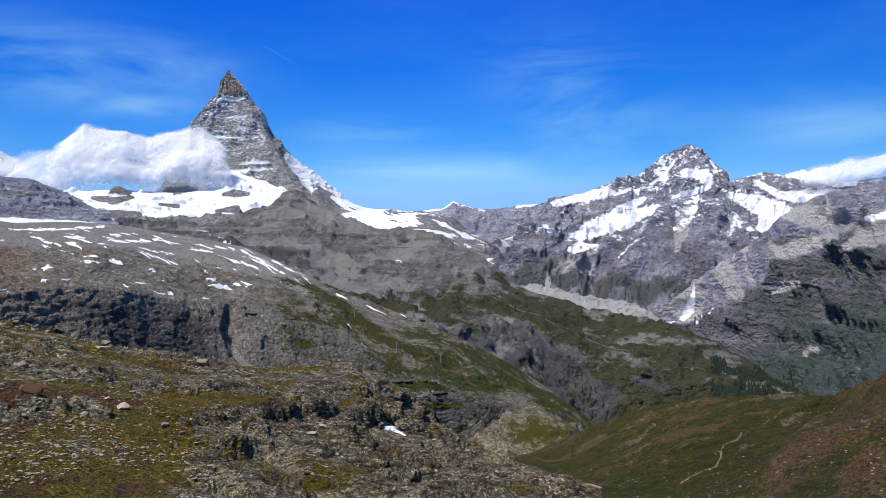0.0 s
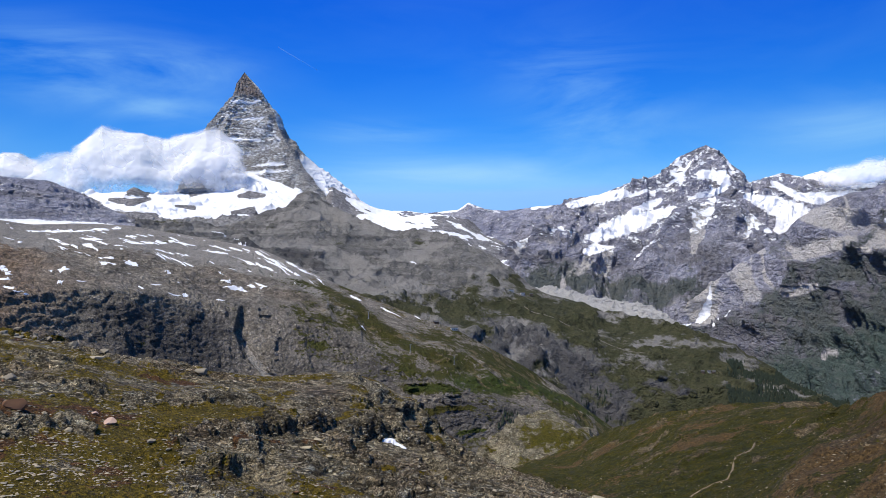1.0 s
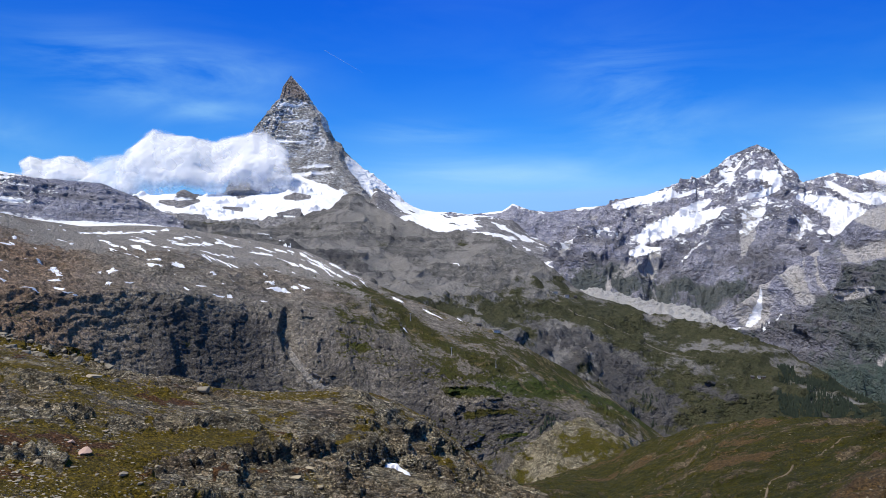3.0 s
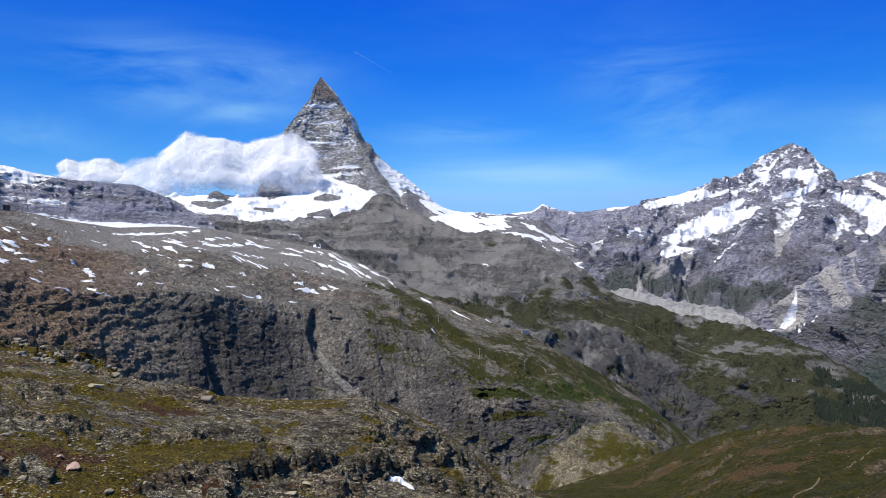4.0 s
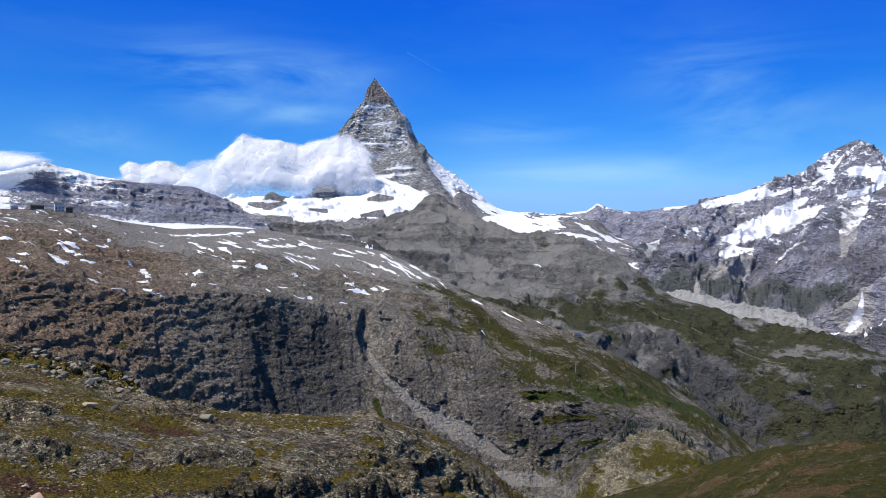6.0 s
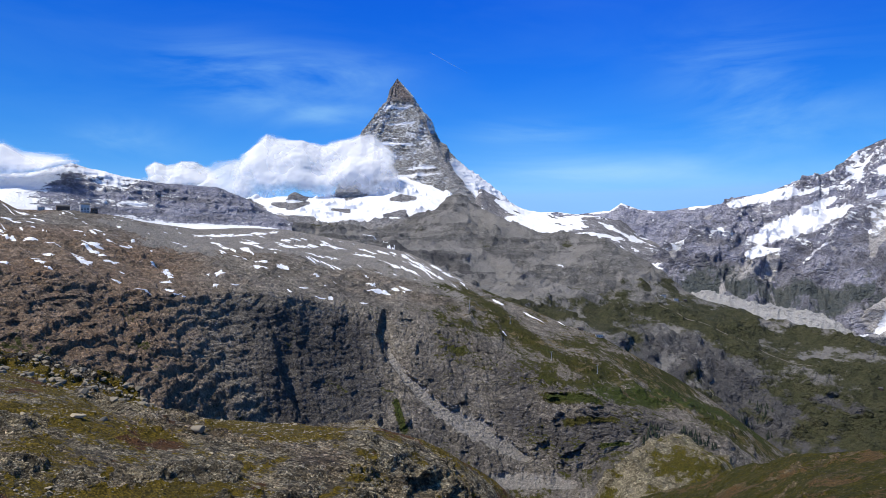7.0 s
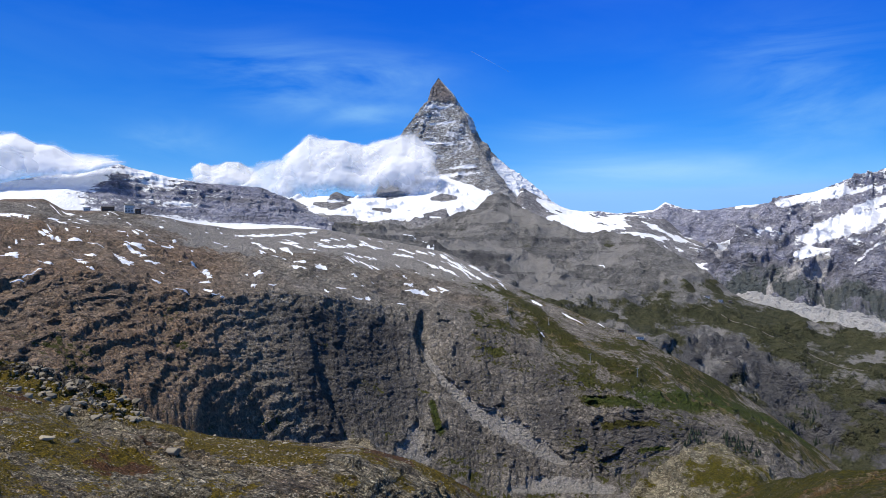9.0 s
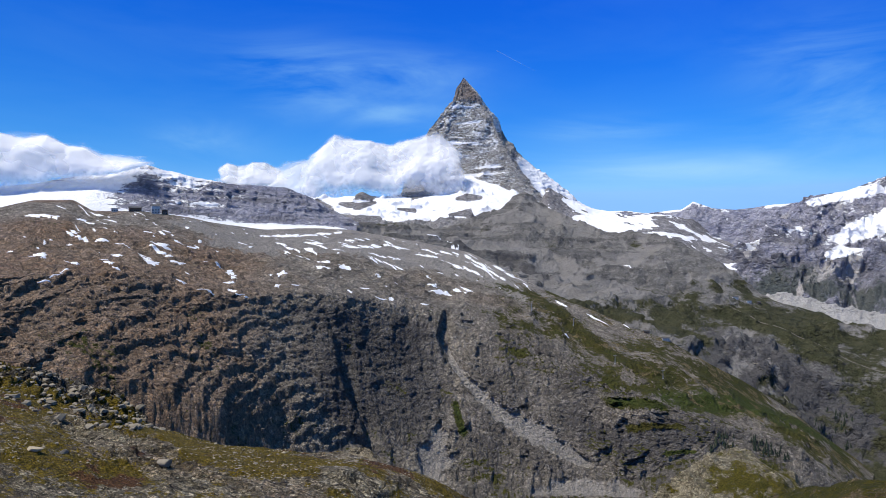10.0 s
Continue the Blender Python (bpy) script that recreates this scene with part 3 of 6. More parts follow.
def knob_sheet(q=1.0):
    s = Sheet([
        ((1.5, 800, -330), (12.5, 800, -330)),
        ((1.5, 700, -200), (4, 730, -170), (7, 740, -155), (9.9, 730, -165), (12.5, 720, -200)),
        ((1.5, 640, -185), (2.5, 642, -165), (4.2, 652, -151), (5.5, 660, -143), (6.7, 668, -139), (8.3, 668, -141), (9.9, 655, -150), (12.5, 650, -185)),
        ((1.5, 590, -215), (3, 585, -195), (5.5, 580, -172), (8.3, 580, -172), (12.5, 590, -200)),
        ((1.5, 480, -300), (7, 470, -240), (12.5, 480, -300)),
    ], 1.5, 12.5, int(260 * q), [int(n * q) for n in (10, 30, 90, 40)], (4, 4))
    crag = smooth(fbm(s.p, 45, 3, shift=1.0), -0.1, 0.25)
    s.push(5.0 * fbm(s.p, 40, 4) + crag * (ridged(s.p, 22, 5, 0.55, (1, 1, 0.6)) - 0.4) * 5.0)
    s.masks["grass"] = np.clip(0.66 + 1.1 * fbm(s.p, 28, 4, 0.55, shift=5.0) - 0.6 * crag, 0, 1)
    s.masks["earth"] = np.clip(0.0 + 0.7 * fbm(s.p, 20, 3), 0, 1)
    s.masks["scree"] = np.clip(0.25 + fbm(s.p, 18, 3, shift=3.0), 0, 1)
    return s


def gorge_sheet(q=1.0):
    s = Sheet([
        ((-52, 2400, -100), (-20, 2900, -160), (9, 2300, -520), (13, 2300, -520)),
        ((-52, 1800, 90), (-44.7, 1800, 98), (-42.8, 1850, 118), (-40.5, 1850, 121), (-39.3, 1800, 95), (-36.2, 1780, 96), (-34.4, 1780, 90), (-30.8, 1950, 76), (-28.2, 2100, 67), (-24.7, 2250, 77), (-22.3, 2280, 73), (-19, 2250, 49), (-16.6, 2200, 33), (-13.6, 2150, 10), (-10.7, 2050, -40), (-8.2, 1980, -80), (-5, 1900, -121), (-2.2, 1840, -153), (0.5, 1816, -179), (3.1, 1820, -225), (5.2, 1900, -270), (7.7, 2000, -337), (9, 2000, -370), (13, 2050, -480)),
        ((-52, 980, -20), (-43.3, 1040, -19), (-40.3, 1100, -14), (-37, 1140, -16), (-33.5, 1190, -34), (-29.8, 1240, -54), (-26.1, 1310, -53), (-23, 1370, -62), (-20.7, 1420, -75), (-17.6, 1510, -96), (-14.8, 1570, -106), (-12.3, 1580, -112), (-9.1, 1570, -138), (-6.2, 1540, -187), (-3, 1500, -231), (-0.3, 1480, -244), (3, 1480, -279), (5.1, 1500, -298), (9, 1520, -325), (13, 1560, -440)),
        ((-52, 840, -95), (-42.8, 900, -99), (-38.1, 912, -118), (-33, 968, -150), (-29.5, 1021, -183), (-25.8, 1104, -257), (-21.2, 1195, -290), (-16.4, 1250, -331), (-12, 1300, -352), (-6, 1350, -369), (-1, 1380, -369), (1.6, 1420, -345), (5.2, 1460, -335), (9, 1490, -350), (13, 1500, -455)),
        ((-52, 560, -330), (-30, 700, -430), (-20, 900, -490), (0, 1050, -510), (9, 1100, -510), (13, 1100, -515)),
    ], -52, 13, int(960 * q), [int(n * q) for n in (10, 170, 240, 20)], (4, 4), (-47.5, 13))
    cliff = smooth(s.r, 1.75, 2.1) * (1 - smooth(s.r, 3.05, 3.4))
    top = smooth(s.r, 0.95, 1.15) * (1 - smooth(s.r, 1.75, 2.1))
    wall = smooth(s.b, -32, -26)
    slabs = smooth(s.b + 1.2 * fbm(s.p, 120, 3) - 8 * np.maximum(s.r - 2.5, 0), -26.0, -22.5)
    chute = s.strokes([((-14.7, 2.26, 0.10), (-14.3, 2.36, 0.20), (-13.2, 2.48, 0.26), (-11.7, 2.585, 0.38), (-10.0, 2.66, 0.55), (-8.0, 2.71, 0.70), (-6.2, 2.77, 0.62), (-4.6, 2.85, 0.40)), ((-14.9, 2.74, 0.14), (-14.9, 2.82, 0.45), (-15.1, 2.92, 1.0)), ((-8.0, 3.04, 0.3), (-4.5, 3.03, 0.5), (-1.2, 3.05, 0.4))], 11)
    chute = np.clip(chute + 0.55 * fbm(s.p, 26, 5, 0.6, shift=3.3) * (chute > 0.02), 0, 1)
    clear = 1 - 0.95 * smooth(chute, 0.25, 0.7)
    out, up = s.outward(), np.zeros_like(s.p)
    up[:, 2] = 1
    s.push(cliff * (8 + 3 * wall) * fbm(s.p, 260, 3, shift=0.7))
    s.push(clear * cliff * (ridged(s.p, 130, 6, 0.5, (1, 1, 0.4)) - 0.45) * 2.5)
    # leaning brown slabs, then upright dark buttresses
    s.push(cliff * (1 - slabs) * (5.0 * teeth(s, 4.2, 7.5, 3.0) + 3.2 * teeth(s, 1.5, 8.0, 5.0) + 1.5 * teeth(s, 0.55, 7.0, 8.0)), out)
    s.push(clear * cliff * slabs * (1 + 0.7 * smooth(s.b, -14.5, -12.5)) * (1 - 0.85 * smooth(s.b, -2, 3)) * (8.0 * teeth(s, 2.6, -2.5, 2.0) + 3.6 * teeth(s, 0.9, -2.0, 4.0) + 1.5 * teeth(s, 0.36, -1.6, 6.0)), out)
    split = s.b - np.interp(s.r, (2.2, 2.35, 2.55, 2.68, 2.82, 2.95), (-22.7, -22.4, -22.0, -21.4, -20.4, -19.8)) + 0.12 * fbm(s.p, 25, 3)
    split_in = smooth(s.r, 2.2, 2.45) * (1 - smooth(s.r, 2.84, 2.96))
    s.push(split_in * (15 * smooth(split, -2.4, -0.1) * (1 - smooth(split, 0.0, 0.12)) - 9 * smooth(split, 0.0, 0.12) * (1 - smooth(split, 0.5, 2.2))), out)
    nook = s.b - np.interp(s.r, (2.0, 2.2, 2.36), (-15.0, -15.5, -14.8)) + 0.10 * fbm(s.p, 25, 3)
    s.push(smooth(s.r, 1.98, 2.06) * (1 - smooth(s.r, 2.3, 2.42)) * (9 * smooth(nook, -1.6, -0.1) * (1 - smooth(nook, 0, 0.15)) - 10 * smooth(nook, 0, 0.15) * (1 - smooth(nook, 0.4, 1.3))), out)
    s.push(top * (10 * fbm(s.p, 150, 4, 0.5) + (ridged(s.p, 70, 5, 0.55, (0.7, 0.7, 1.5)) - 0.5) * 8 * smooth(s.r, 1.2, 1.7)))
    s.push(clear * cliff * terrace(s.p, (0.25, -0.12, 0.96), 16.0, 14 * fbm(s.p, 70, 4, 0.55)) * 0.42 * (1 - 0.6 * slabs), up)
    s.push(clear * np.clip(cliff + 0.7 * smooth(s.r, 1.3, 1.6), 0, 1) * terrace(s.p, (0.2, -0.1, 0.97), 6.0, 7 * fbm(s.p, 40, 4, 0.6)) * 0.45 * (1 - 0.5 * slabs), up)
    s.push(clear * cliff * (ridged(s.p, 14, 4, 0.6, (0.8, 0.8, 1.5)) - 0.45) * 0.9)
    crags = s.strokes([((-4.8, 2.55, 1.0), (-1.5, 2.62, 1.9), (1.5, 2.5, 1.9), (4.6, 2.25, 1.0))], 11)
    s.push(crags * (7 * teeth(s, 1.3, -1.0, 12.0) + 3 * teeth(s, 0.5, -1.0, 14.0)), out)
    s.push(-4 * chute * cliff)
    step = s.steep()
    ragged = fbm(s.p, 110, 6, 0.66)
    lawn = s.strokes([((2.0, 1.9, 1.0), (3.6, 1.75, 1.5), (6.5, 1.5, 1.6), (10.5, 1.1, 0.8)), ((-8.5, 1.3, 1.2), (-4.0, 1.6, 1.5), (0.0, 1.75, 1.0)), ((-2.8, 2.2, 0.7), (0.2, 2.1, 0.8)), ((-13.9, 2.64, 0.25), (-13.3, 2.79, 0.3)), ((1.0, 2.8, 0.5), (2.4, 2.84, 0.4)), ((-1.5, 2.45, 0.5), (1.6, 2.35, 0.5))], 11)
    s.masks["lush"] = np.clip(s.strokes([((0.5, 2.0, 0.8), (3.6, 1.75, 1.6), (6.5, 1.5, 1.8), (10.5, 1.1, 0.9)), ((-13.9, 2.64, 0.3), (-13.3, 2.79, 0.3)), ((1.0, 2.8, 0.5), (2.4, 2.84, 0.4)), ((-2.8, 2.2, 0.5), (0.2, 2.1, 0.8))], 11) + 0.5 * ragged, 0, 1)
    s.masks["grass"] = np.clip(smooth(s.b + 4 * (s.r - 1.5), -15, -6) * (0.80 - 1.5 * step * smooth(s.r, 1.5, 2.4)) + 1.0 * ragged + 0.30 * cliff * (1 - slabs) * smooth(s.r, 2.4, 2.9) - 0.26, 0, 1)
    s.masks["grass"] = np.clip(np.maximum(s.masks["grass"], 0.95 * lawn) - 1.3 * chute, 0, 1)
    s.masks["scree"] = np.clip(0.95 * smooth(s.r, 1.75, 1.35) * smooth(s.b, -38, -28) * (1 - smooth(s.b, -12, -4)) + 0.5 * fbm(s.p, 90, 3), 0, 1)
    s.masks["scree"] = np.maximum(s.masks["scree"], 1.5 * chute)
    s.masks["earth"] = 0.55 * smooth(s.b, -14, -8) * smooth(s.r, 2.2, 1.6) * smooth(fbm(s.p, 60, 4, 0.6, shift=2.4), -0.1, 0.3)
    # darker grey on the recessed wall, the buttresses right of it and the crags
    s.masks["darkened"] = np.clip(slabs * (1 - smooth(s.b, -16.5, -13.5)) * smooth(s.r, 2.02, 2.15) * (1 - smooth(s.r, 2.8, 3.0)) * 0.80 + 0.42 * smooth(s.b, -14.5, -11.5) * cliff + 0.5 * fbm(s.p, 110, 4, 0.6, shift=6.1) * smooth(s.b, -30, -24) + 0.7 * crags, 0, 0.85) * (1 - chute)
    s.masks["rust"] = np.clip(0.9 * s.spots([(-41.5, 1.03, 2.0, 0.06, 0.0), (-38.2, 1.02, 0.9, 0.05, 0.0)]) + (smooth(s.b, -24, -32) * 0.85 + 0.05) * smooth(s.r, 1.2, 1.6) + 0.5 * fbm(s.p, 140, 3, shift=4.4) - 0.25 * smooth(s.b, -25, -22) * cliff, 0, 1)
    return s


def hill_sheet(q=1.0):
    s = Sheet([
        ((-22, 3700, -100), (-10.4, 3950, 0), (27, 2900, -500)),
        ((-22, 3250, 100), (-18.7, 3300, 103), (-15.7, 3400, 108), (-13.4, 3500, 136), (-11.8, 3620, 206), (-10.4, 3700, 275), (-8.6, 3650, 215), (-6.6, 3450, 142), (-4.9, 3300, 96), (-2, 3150, 78), (0.9, 3000, 52), (2.55, 2920, 4), (3.8, 2850, -48), (7.1, 2750, -146), (11.2, 2680, -204), (14.7, 2620, -238), (19, 2550, -279), (22.2, 2500, -336), (24.4, 2480, -402), (27, 2470, -440)),
        ((-22, 2420, 60), (-18.7, 2400, 25), (-15, 2500, -5), (-11.8, 2500, -49), (-8.6, 2450, -84), (-5.3, 2450, -103), (-2, 2450, -121), (1.3, 2450, -157), (5.4, 2400, -206), (9.5, 2350, -267), (13.5, 2300, -324), (19.3, 2250, -370), (24.4, 2300, -410), (27, 2300, -430)),
        ((-22, 2330, 30), (-18.7, 2290, 4), (-11.8, 2150, -58), (-8.6, 2100, -110), (-5.3, 2000, -163), (-2, 1950, -202), (1.3, 1950, -238), (3.8, 1980, -285), (7.5, 2050, -367), (9.9, 2080, -452), (13.5, 2100, -451), (19.3, 2120, -425), (24.7, 2150, -430), (27, 2150, -440)),
        ((-22, 2200, -200), (0, 1850, -420), (8, 1900, -510), (27, 2000, -510)),
    ], -22, 27, int(620 * q), [int(n * q) for n in (8, 150, 110, 20)], (3, 3))
    f = smooth(s.r, 0.9, 1.05) * (1 - smooth(s.r, 3.0, 3.6))
    s.push(f * (14 * fbm(s.p, 300, 4) + (ridged(s.p, 210, 7, 0.58, (1, 1, 0.5)) - 0.5) * 17))
    runs = ribs_down(s, 2.4, 1.6, 7.0)
    s.push(f * (runs - 0.5) * 6)
    rills = gullies(s, 1.5, 1.0, 11.0)
    s.push(-3 * rills * f)
    low = smooth(s.r, 1.9, 2.4) * smooth(s.b, 0, 5)
    s.push(f * low * (ridged(s.p, 90, 5, 0.55, (1, 1, 0.5)) - 0.4) * 9)
    s.masks["grass"] = np.clip(smooth(s.b + 7 * (s.r - 1.6), -1, 5) * (1 - 0.75 * low * smooth(s.b, 15, 9)) - 0.22 + 1.1 * fbm(s.p, 160, 6, 0.68, (1, 1, 2.0)), 0, 1)
    bands = smooth(fbm(s.p, 130, 5, 0.6, (0.22, 0.22, 4.0), 4.0), 0.02, 0.25) * smooth(s.b, 3, -3)
    crag = s.spots([(-11.5, 1.92, 1.6, 0.07, 0.02), (-9.4, 1.98, 1.2, 0.07, 0.04), (-14.0, 1.88, 1.5, 0.06, 0.0)])
    s.push(f * (bands + crag) * 3.0)
    s.masks["darkened"] = np.clip(0.45 * bands + 0.75 * crag + 0.78 * low, 0, 0.85)
    s.masks["scree"] = np.clip(0.50 - 0.5 * bands - 0.9 * crag - 0.8 * low + 0.35 * rills + 0.35 * smooth(runs, 0.6, 0.2) + 1.3 * fbm(s.p, 260, 5, 0.6, shift=2.0), 0, 1)
    return s


def wall_sheet(q=1.0):
    s = Sheet([
        ((-52, 3500, -100), (-20, 3600, -100)),
        ((-52, 3000, 215), (-45.4, 3000, 220), (-43.5, 3000, 234), (-41.2, 3050, 268), (-38.8, 3050, 282), (-36.7, 3050, 319), (-35.2, 3100, 304), (-31.5, 3150, 267), (-28.8, 3200, 263), (-27.4, 3200, 260), (-25.6, 3200, 221), (-23.5, 3200, 158), (-21.9, 3200, 113), (-20, 3200, 60)),
        ((-52, 2650, 120), (-45.3, 2700, 125), (-40.4, 2700, 138), (-35.1, 2800, 119), (-31.3, 2850, 92), (-28.2, 2900, 97), (-23.5, 2950, 90), (-20, 3000, 60)),
        ((-52, 2350, 40), (-20, 2500, 0)),
    ], -52, -20, int(480 * q), [int(n * q) for n in (20, 150, 30)], (1, 1))
    f = smooth(s.r, 0.9, 1.02) * (1 - smooth(s.r, 1.6, 1.95)) * (0.22 + 0.78 * smooth(s.r, 1.0, 1.2))
    s.push(f * (0.25 + 0.75 * smooth(s.b, -40, -36.5)) * ((ribs_down(s, 2.2, 0.6, 3.0) - 0.5) * 10 + (ribs_down(s, 0.7, 0.4, 5.0) - 0.5) * 4))
    rock = f * (1 - smooth(s.b, -36.5, -40))
    s.push(rock * (7 * teeth(s, 3.2, -2.0, 4.0) + 3 * teeth(s, 0.9, -2.0, 6.0)), s.outward())
    rise = np.zeros_like(s.p)
    rise[:, 2] = 1
    s.push(rock * terrace(s.p, (0.10, 0.0, 0.99), 22.0, 14 * fbm(s.p, 160, 3)) * 0.35, rise)
    ice = smooth(s.b, -36.5, -41) * smooth(s.r, 1.05, 1.2)
    shelf = smooth(s.r, 1.88, 2.0) * smooth(s.b, -42, -36)
    up = smooth(s.r, 1.45, 1.0) * smooth(s.b, -30.0, -34.5)
    beds = fbm(s.p, 120, 5, 0.6, (0.35, 0.35, 3.2), 2.0)
    s.masks["snow"] = np.clip(0.20 + 1.1 * ice + 0.85 * shelf * smooth(beds, -0.3, 0.1) + 0.62 * up + 0.80 * beds - 0.25 * smooth(s.b, -31, -28), 0, 1)
    s.masks["darkened"] = np.clip(0.12 + 1.2 * fbm(s.p, 110, 5, 0.6, (0.5, 0.5, 3.0), 3.0), 0, 0.7)
    s.masks["scree"] = np.clip(0.1 + 0.5 * fbm(s.p, 90, 3), 0, 1)
    return s


def glacier_sheet(q=1.0):
    s = Sheet([
        ((-29, 4300, 0), (-8, 4500, 0)),
        ((-29, 3900, 225), (-26.5, 3900, 258), (-23.7, 3950, 272), (-22.6, 3950, 280), (-22.1, 3950, 307), (-21.3, 3960, 288), (-20, 4000, 286), (-16.8, 4100, 330), (-14.3, 4200, 413), (-12.2, 4150, 364), (-10.2, 4050, 282), (-8, 4000, 200)),
        ((-29, 3200, 110), (-26.4, 3300, 110), (-22, 3350, 101), (-17, 3500, 119), (-13.8, 3600, 136), (-11.3, 3650, 151), (-8, 3700, 130)),
        ((-29, 2900, 20), (-8, 3300, 20)),
    ], -29, -8, int(400 * q), [int(n * q) for n in (8, 150, 24)], (2, 3))
    f = smooth(s.r, 0.9, 1.02)
    rocky = smooth(fbm(s.p, 210, 4, 0.55, (1, 1, 2.0), 6.6), 0.10, 0.30)
    foot = smooth(s.r, 1.80, 1.98)
    s.push(f * (18 * fbm(s.p, 240, 4) + (0.25 + rocky + foot) * (ridged(s.p, 90, 5, 0.55, (1, 1, 0.7)) - 0.4) * 14))
    bars = s.strokes([((-15.1, 3.92, 0.14), (-14.4, 4.02, 0.32), (-13.4, 4.0, 0.16)), ((-20.0, 4.4, 0.25), (-18.4, 4.3, 0.5), (-16.9, 4.45, 0.24)), ((-23.6, 3.5, 0.12), (-22.3, 3.36, 0.28), (-21.1, 3.6, 0.12)), ((-23.4, 2.5, 0.3), (-20.8, 2.3, 0.34)), ((-25.3, 3.7, 0.2), (-24.4, 2.9, 0.45)), ((-15.6, 2.75, 0.1), (-14.2, 2.95, 0.25)), ((-22.2, 4.2, 0.45), (-21.4, 4.0, 0.3)), ((-19.4, 3.15, 0.08), (-18.2, 3.05, 0.16))])
    rocky = np.maximum(rocky * 0.28, bars)
    s.masks["snow"] = np.clip(1.05 - 1.0 * rocky - 0.85 * foot + 0.25 * fbm(s.p, 80, 3), 0, 1)
    s.masks["scree"] = np.clip(0.1 + foot * 0.4, 0, 1)
    return s


def north_sheet(q=1.0):
    s = Sheet([
        ((-10, 4700, 0), (4.5, 4900, -100)),
        ((-10, 4300, 230), (-9.3, 4300, 300), (-8.6, 4300, 360), (-7, 4300, 279), (-5.3, 4350, 233), (-2.85, 4450, 210), (-0.4, 4600, 213), (1.3, 4700, 194), (2.55, 4700, 108), (4.5, 4700, 30)),
        ((-10, 3800, 120), (-8.6, 3700, 112), (-5.3, 3700, 86), (-2.9, 3700, 72), (-0.4, 3800, 60), (1.3, 3900, 33), (4.5, 4000, -10)),
        ((-10, 3500, 0), (4.5, 3700, -100)),
    ], -10, 4.5, int(220 * q), [int(n * q) for n in (8, 110, 14)], (2, 3))
    s.push(10 * fbm(s.p, 160, 4) + 3 * ridged(s.p, 60, 4))
    rocky = smooth(fbm(s.p, 150, 4, 0.55, (1, 1, 2.0), 3.6) + 0.5 * smooth(s.b, -3.0, 0.5) + 0.6 * smooth(s.b, -6.0, -8.2), 0.22, 0.42)
    s.masks["snow"] = np.clip(1.05 - 0.95 * rocky, 0, 1)
    return s


def far_sheet(q=1.0):
    s = Sheet([
        ((-6, 4990, 0), (11, 4990, 0)),
        ((-6, 4850, 240), (-3.1, 4850, 250), (-1.9, 4850, 236), (0.6, 4850, 252), (1.4, 4850, 300), (2.6, 4850, 261), (4.2, 4850, 249), (6.1, 4850, 271), (8, 4850, 286), (8.5, 4850, 240), (11, 4850, 210)),
        ((-6, 4500, 0), (3, 4500, -60), (11, 4500, -80)),
        ((-6, 4350, -200), (11, 4350, -250)),
    ], -6, 11, int(280 * q), [int(n * q) for n in (20, 120, 10)], (0, 0))
    f = smooth(s.r, 0.9, 1.03) * (0.22 + 0.78 * smooth(s.r, 1.0, 1.2))
    s.push(f * ((ridged(s.p, 170, 6, 0.52, (1, 1, 0.45)) - 0.5) * 22))
    s.masks["snow"] = np.clip(0.10 + 0.75 * smooth(s.r, 1.10, 1.0) * smooth(fbm(s.p, 200, 2), -0.15, 0.15) + 0.6 * fbm(s.p, 120, 4, 0.6, (1, 1, 2.0), 1.1), 0, 1)
    return s


